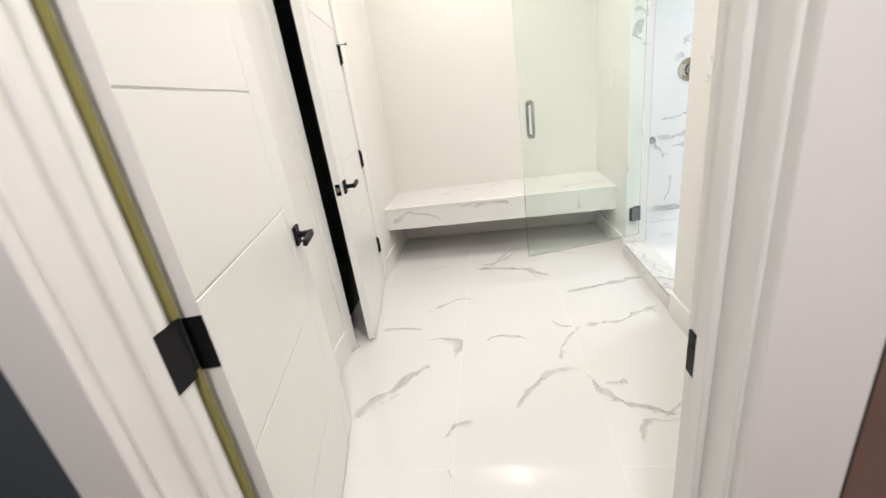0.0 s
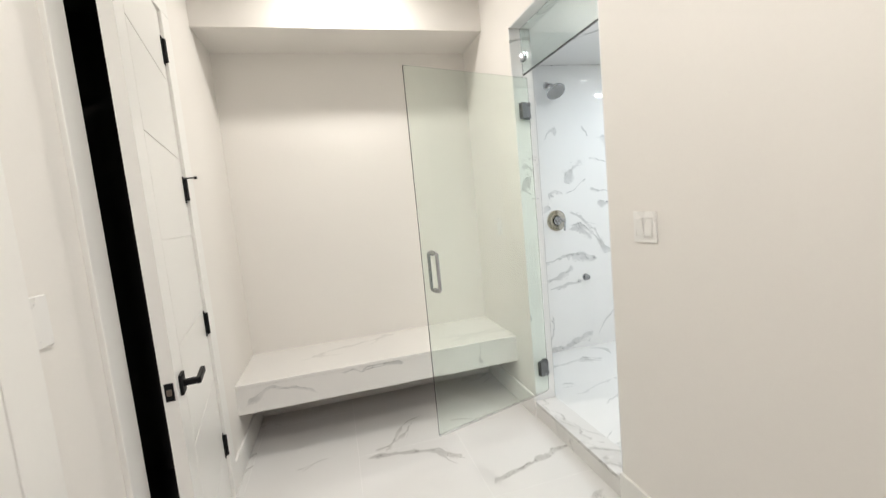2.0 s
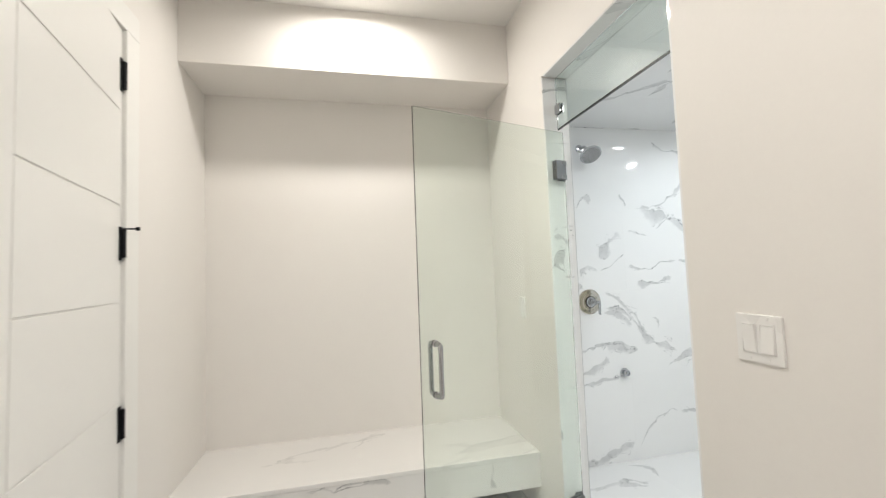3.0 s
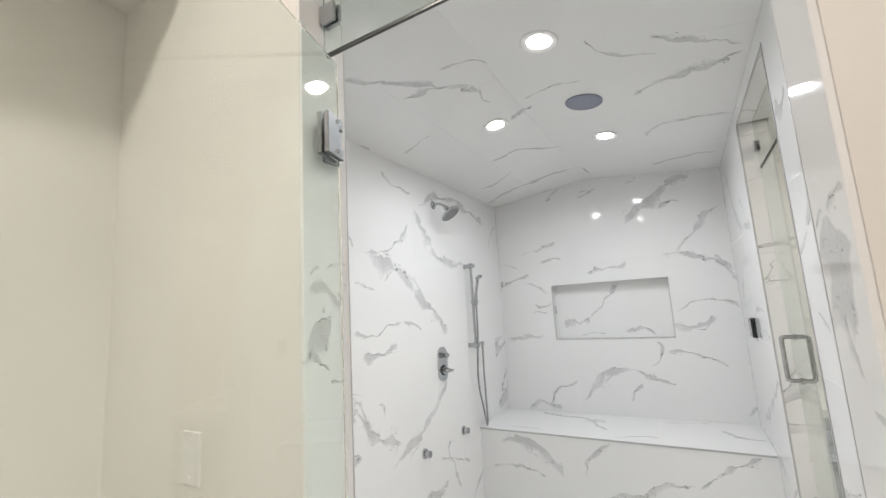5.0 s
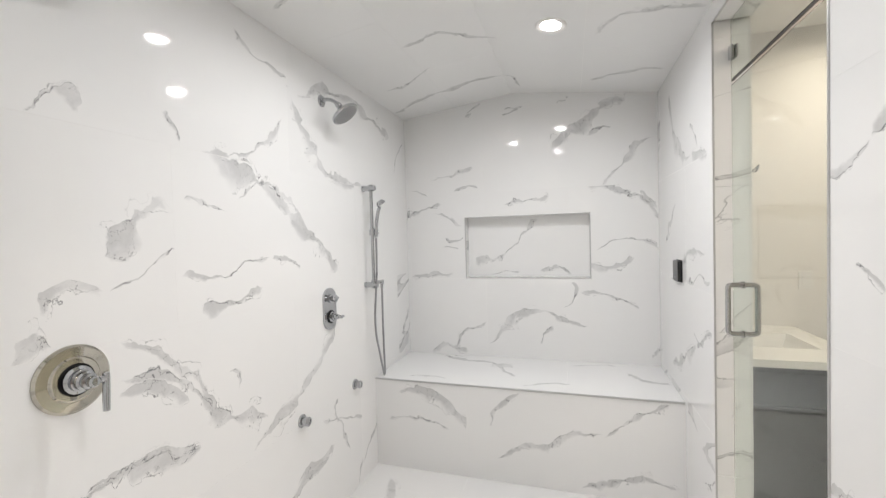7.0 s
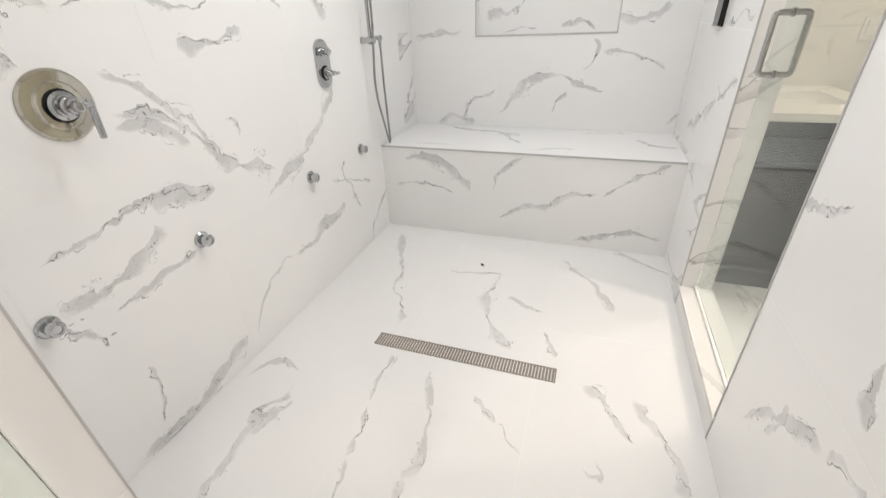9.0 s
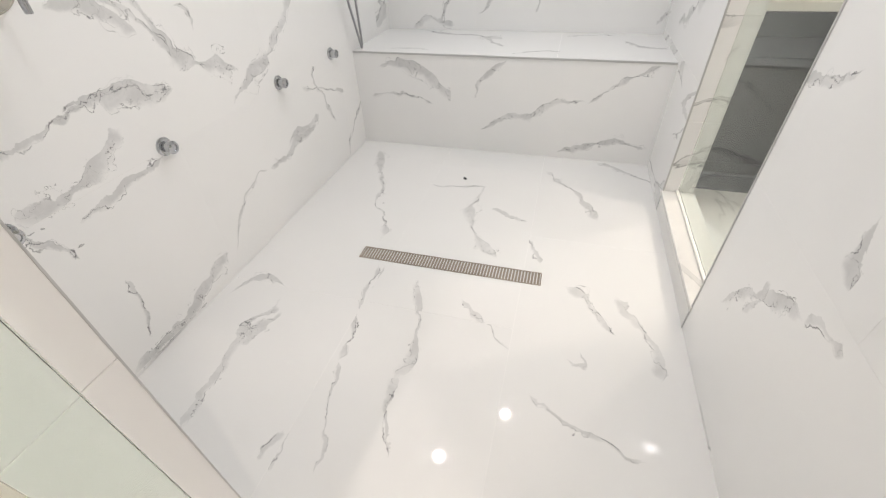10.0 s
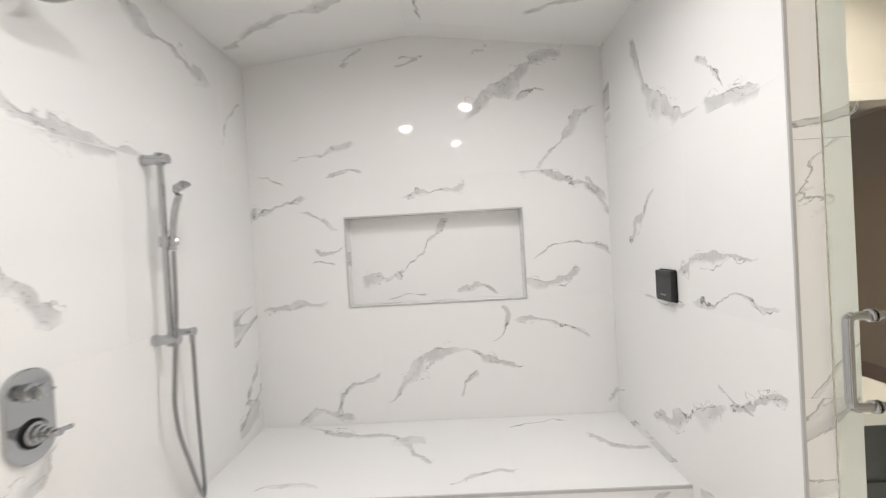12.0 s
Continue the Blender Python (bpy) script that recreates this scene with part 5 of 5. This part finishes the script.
def body_jet(x, z):
    ob = thing("body_jet", on_valve_wall(x, z), "small round chrome body jet", "body jet", "body jets")
    part("escutcheon", lathe([(0, 0), (0.031, 0), (0.031, 0.004), (0.027, 0.009), (0.020, 0.011), (0, 0.011)], 28), CHROME, ob)
    part("nozzle_cap", lathe([(0, 0.011), (0.017, 0.011), (0.016, 0.020), (0.021, 0.024), (0.022, 0.038), (0.019, 0.042), (0.012, 0.043), (0.011, 0.040), (0, 0.040)], 28), CHROME, ob)
    return ob


for jx in (1.380, 1.890, 2.572, 3.080):
    body_jet(jx, 0.672)

rail = thing("hand_shower_rail", on_valve_wall(3.255, 1.246), "chrome slide rail with a hand shower and hose", "hand shower")
part("bar", lathe([(0, -0.01), (0.0105, -0.01), (0.0105, 0.615), (0, 0.615)], 20, Matrix.Translation((0, 0, 0.058)) @ Matrix.Rotation(radians(-90), 4, "X")), CHROME, rail)
for yb in (0.0, 0.606):
    part("bracket", merge(lathe([(0, 0), (0.019, 0), (0.019, 0.008), (0.017, 0.011), (0.0165, 0.070), (0.0175, 0.076), (0.0165, 0.086), (0, 0.088)], 24, pose(0, yb, 0)),
                          lathe([(0, -0.020), (0.015, -0.020), (0.016, 0.0), (0.015, 0.020), (0, 0.020)], 20, Matrix.Translation((0, yb, 0.058)) @ Matrix.Rotation(radians(-90), 4, "X"))), CHROME, rail)
slider = part("slider", merge(lathe([(0, -0.018), (0.018, -0.018), (0.018, 0.018), (0, 0.018)], 20, Matrix.Translation((0, 0.330, 0.058)) @ Matrix.Rotation(radians(-90), 4, "X")),
                              lathe([(0, 0), (0.012, 0), (0.014, 0.030), (0.011, 0.036), (0, 0.036)], 18, Matrix.Translation((0.004, 0.330, 0.062)) @ Matrix.Rotation(radians(20), 4, "Y"))), CHROME, rail)
wand = part("hand_shower", tube([(0.004, 0.300, 0.082), (0.006, 0.370, 0.085), (0.012, 0.440, 0.093), (0.020, 0.490, 0.104)], 0.0110, 14, 4), CHROME, rail)
part("spray_head", lathe([(0, -0.022), (0.018, -0.020), (0.030, -0.006), (0.031, 0.004), (0.027, 0.008), (0, 0.008)], 26, Matrix.Translation((0.024, 0.510, 0.112)) @ Matrix.Rotation(radians(62), 4, "X") @ Matrix.Rotation(radians(20), 4, "Y")), CHROME, wand)
part("hose", tube([(0.004, 0.298, 0.082), (0.003, 0.22, 0.082), (-0.002, 0.10, 0.082), (-0.010, 0.0, 0.080), (-0.014, -0.12, 0.072), (-0.014, -0.22, 0.066), (0.012, -0.335, 0.060), (0.060, -0.455, 0.056),
                   (0.106, -0.560, 0.050), (0.130, -0.606, 0.046), (0.143, -0.612, 0.043), (0.147, -0.57, 0.045), (0.132, -0.42, 0.050), (0.116, -0.24, 0.056), (0.106, -0.08, 0.062), (0.100, -0.012, 0.064)], 0.0068, 10, 5), HOSE, rail, "ribbed grey metal hose")
elbow = part("wall_elbow", merge(lathe([(0, 0), (0.022, 0), (0.022, 0.006), (0.012, 0.010), (0.012, 0.060), (0.016, 0.064), (0.016, 0.074), (0, 0.075)], 22, pose(0.100, 0.006, 0)),
                                 lathe([(0, -0.034), (0.009, -0.034), (0.010, 0), (0, 0)], 16, Matrix.Translation((0.100, 0.0, 0.064)) @ Matrix.Rotation(radians(-90), 4, "X"))), CHROME, rail, "chrome hose outlet elbow")

# ---- linear drain ----
drain = thing("linear_drain", pose(2.211, 2.865, ZS), "brushed steel slotted linear floor drain", "drain")
W2, L2 = 0.0395, 0.408
part("frame", slab(-W2, W2, -L2, L2, [(-W2 + 0.005, W2 - 0.005, -L2 + 0.005, L2 - 0.005)], ON_Z, -0.009, 0.0012), STEEL, drain)
part("tray", box(-W2 + 0.006, W2 - 0.006, -L2 + 0.006, L2 - 0.006, -0.0085, -0.007), BLACK, drain)
bar_mesh = bpy.data.meshes.new("slat")
bb = box(-W2 + 0.0055, W2 - 0.0055, -0.0046, 0.0046, -0.004, 0.001, 0.0006, 1)
bb.to_mesh(bar_mesh)
bb.free()
bar_mesh.materials.append(STEEL)
for k in range(61):
    o = new("slat", bar_mesh)
    o.parent = drain
    o.matrix_local = Matrix.Translation((0, -L2 + 0.012 + k * (2 * L2 - 0.024) / 60, 0))

# small dark offcut lying on the shower floor
chip = thing("tile_spacer", pose(2.969, 2.961, ZS, 0, 0, 35), "tiny black plastic spacer on the floor", "debris")
part("spacer", merge(box(-0.014, 0.014, -0.005, 0.005, 0, 0.004, 0.001), box(-0.004, 0.004, -0.009, 0.009, 0, 0.0035, 0.001)), BLACK, chip)

# ---- steam control, switches ----
ON_DOOR_WALL = Matrix(((-1, 0, 0, 0), (0, 0, 1, 0), (0, 1, 0, 0), (0, 0, 0, 1)))
ctrl = thing("steam_control", Matrix.Translation((3.436, YR, 1.315)) @ ON_DOOR_WALL, "square glossy black steam control on marble", "control panel")
part("back_plate", rounded_plate(0.118, 0.118, 0.006, 0.008, 0.002), BLACK, ctrl)
part("screen", rounded_plate(0.112, 0.112, 0.016, 0.008, 0.003), BLACK_GLASS, ctrl, "glossy black glass face", Matrix.Translation((0, 0, 0.0062)))
part("printed_mark", box(-0.018, 0.018, -0.036, -0.031, 0, 0.0006), material("grey_print", (0.25, 0.25, 0.26), 0.5), ctrl, "small grey printed mark", Matrix.Translation((0, 0, 0.0222)))


def rocker_switch(m, gangs, label):
    ob = thing("light_switch", m, label, "switch", "light switches")
    w = 0.070 + 0.046 * (gangs - 1)
    part("wall_plate", rounded_plate(w, 0.116, 0.006, 0.004, 0.0025), PLASTIC, ob)
    for g in range(gangs):
        x = (g - (gangs - 1) / 2) * 0.046
        part("frame", slab(x - 0.0185, x + 0.0185, -0.036, 0.036, [(x - 0.0168, x + 0.0168, -0.0335, 0.0335)], ON_Z, 0.006, 0.008), PLASTIC, ob)
        bm = box(x - 0.0163, x + 0.0163, -0.033, 0.033, 0.004, 0.0095, 0.001, 1)
        for v in bm.verts:
            if v.co.z > 0.007:
                v.co.z += (0.0022 if g == 0 else -0.0022) * v.co.y / 0.033
        part("rocker", bm, PLASTIC, ob)
        for sy in (-0.0485, 0.0485):
            part("screw", lathe([(0, 0.006), (0.0032, 0.006), (0.0028, 0.0072), (0, 0.0074)], 12, pose(x, sy, 0)), PLASTIC, ob)
    return ob


def blank_plate(m, label, width=0.072):
    ob = thing("wall_plate", m, label, "wall plate")
    part("plate", rounded_plate(width, 0.118, 0.006, 0.004, 0.0025), PLASTIC, ob)
    for sy in (-0.042, 0.042):
        part("screw", lathe([(0, 0.006), (0.0034, 0.006), (0.003, 0.0072), (0, 0.0074)], 12, pose(0, sy, 0)), PLASTIC, ob)
    return ob


ON_RIGHT = Matrix(((0, 0, -1, 0), (-1, 0, 0, 0), (0, 1, 0, 0), (0, 0, 0, 1)))
ON_LEFT = Matrix(((0, 0, 1, 0), (1, 0, 0, 0), (0, 1, 0, 0), (0, 0, 0, 1)))
rocker_switch(Matrix.Translation((XR, 1.902, 1.248)) @ ON_RIGHT, 2, "white double rocker switch on the cream wall")
blank_plate(Matrix.Translation((XR, 3.311, 1.223)) @ ON_RIGHT, "white blank wall plate beside the bench")
blank_plate(Matrix.Translation((XL, 1.710, 1.221)) @ ON_LEFT, "white blank wall plate beside the closet casing", 0.088)
rocker_switch(Matrix.Translation((VX, 1.120, 1.205)) @ ON_RIGHT, 1, "white single rocker switch above the vanity")
rocker_switch(Matrix.Translation((VX, 0.845, 1.205)) @ ON_RIGHT, 2, "white double switch beside the hall doorway")

# ---- vanity room ----
vanity = thing("vanity_cabinet", pose(3.21, 1.22, 0), "dark grey vanity cabinet with framed doors", "vanity")
VW, VD, VH = 0.555, VX - 3.21 - 0.003, 0.880
part("body", slab(0.020, VD, 0, VW, [(0.04, VD - 0.02, 0.02, VW - 0.02)], ON_Z, 0.0, VH), VANITY_PAINT, vanity)
part("end_panel", box(0.0, VD, -0.022, -0.001, 0.0, VH, 0.002), TRIM_PAINT, vanity, "white end panel")
d = part("door", slab(0.004, VW - 0.004, 0.10, VH - 0.19, [(0.075, VW - 0.075, 0.17, VH - 0.26)], ON_X, 0.000, 0.019), VANITY_PAINT, vanity)
part("door_panel", box(0.008, 0.0195, 0.0755, VW - 0.0755, 0.1705, VH - 0.2605), VANITY_PAINT, d)
part("drawer_front", box(0.0, 0.019, 0.004, VW - 0.004, VH - 0.183, VH - 0.006, 0.002), VANITY_PAINT, vanity)
part("plinth", box(0.004, 0.0195, 0.002, VW - 0.002, 0.0, 0.094), VANITY_PAINT, vanity)
top = thing("countertop", pose(3.19, 1.185, VH + 0.001), "white quartz vanity top with a sunken basin", "countertop")
TW, TD = 0.605, VX - 3.19 - 0.002
part("slab", slab(0, TD, 0, TW, [(0.24, 0.60, 0.12, 0.50)], ON_Z, 0, 0.036), QUARTZ, top)
rim, floor_z = (0.235, 0.605, 0.115, 0.505), -0.045
bowl = bmesh.new()
rings = []
for inset, z in ((0.0, 0.0335), (0.006, 0.0335), (0.016, 0.0), (0.040, floor_z), (0.150, floor_z - 0.006)):
    x0, x1, y0, y1 = rim[0] + inset, rim[1] - inset, rim[2] + inset, rim[3] - inset
    rings.append([bowl.verts.new(c) for c in ((x0, y0, z), (x1, y0, z), (x1, y1, z), (x0, y1, z))])
for a, b in zip(rings, rings[1:]):
    for k in range(4):
        bowl.faces.new((a[k], a[(k + 1) % 4], b[(k + 1) % 4], b[k]))
bowl.faces.new(rings[-1])
part("basin", bowl, CERAMIC, top, "white moulded basin")
basin_drain = thing("basin_drain", pose(3.60, 1.365, top.location.z + floor_z - 0.0015), "small chrome basin drain with a dark opening", "drain")
part("flange", lathe([(0.011, 0), (0.021, 0), (0.022, 0.0025), (0.019, 0.0045), (0.012, 0.003), (0.011, 0)], 24), CHROME, basin_drain)
part("opening", lathe([(0, 0.001), (0.0112, 0.001), (0.0112, 0.002), (0, 0.002)], 20), BLACK, basin_drain, "dark drain opening")
hook = thing("robe_hook", pose(2.905, YR - 0.14, 1.77) @ Matrix.Scale(0.62, 4), "small chrome robe hook beside the glass door", "hook")
part("plate", lathe([(0, 0), (0.020, 0), (0.020, 0.005), (0.012, 0.009), (0, 0.009)], 20, pose(0, 0, 0, 90)), CHROME, hook)
part("prong", tube([(0, -0.006, 0), (0, -0.03, -0.006), (-0.03, -0.035, -0.010), (-0.050, -0.036, 0.004), (-0.060, -0.036, 0.026)], 0.006, 10, 4), CHROME, hook)
part("upper_prong", tube([(0, -0.008, 0.004), (-0.016, -0.032, 0.006), (-0.028, -0.040, 0.018)], 0.005, 10, 3), CHROME, hook)
casing("casing_hall", -0.1, 0.76, 2.1, ON_X, VX, -1, 0.085, "white casing round the hall doorway")
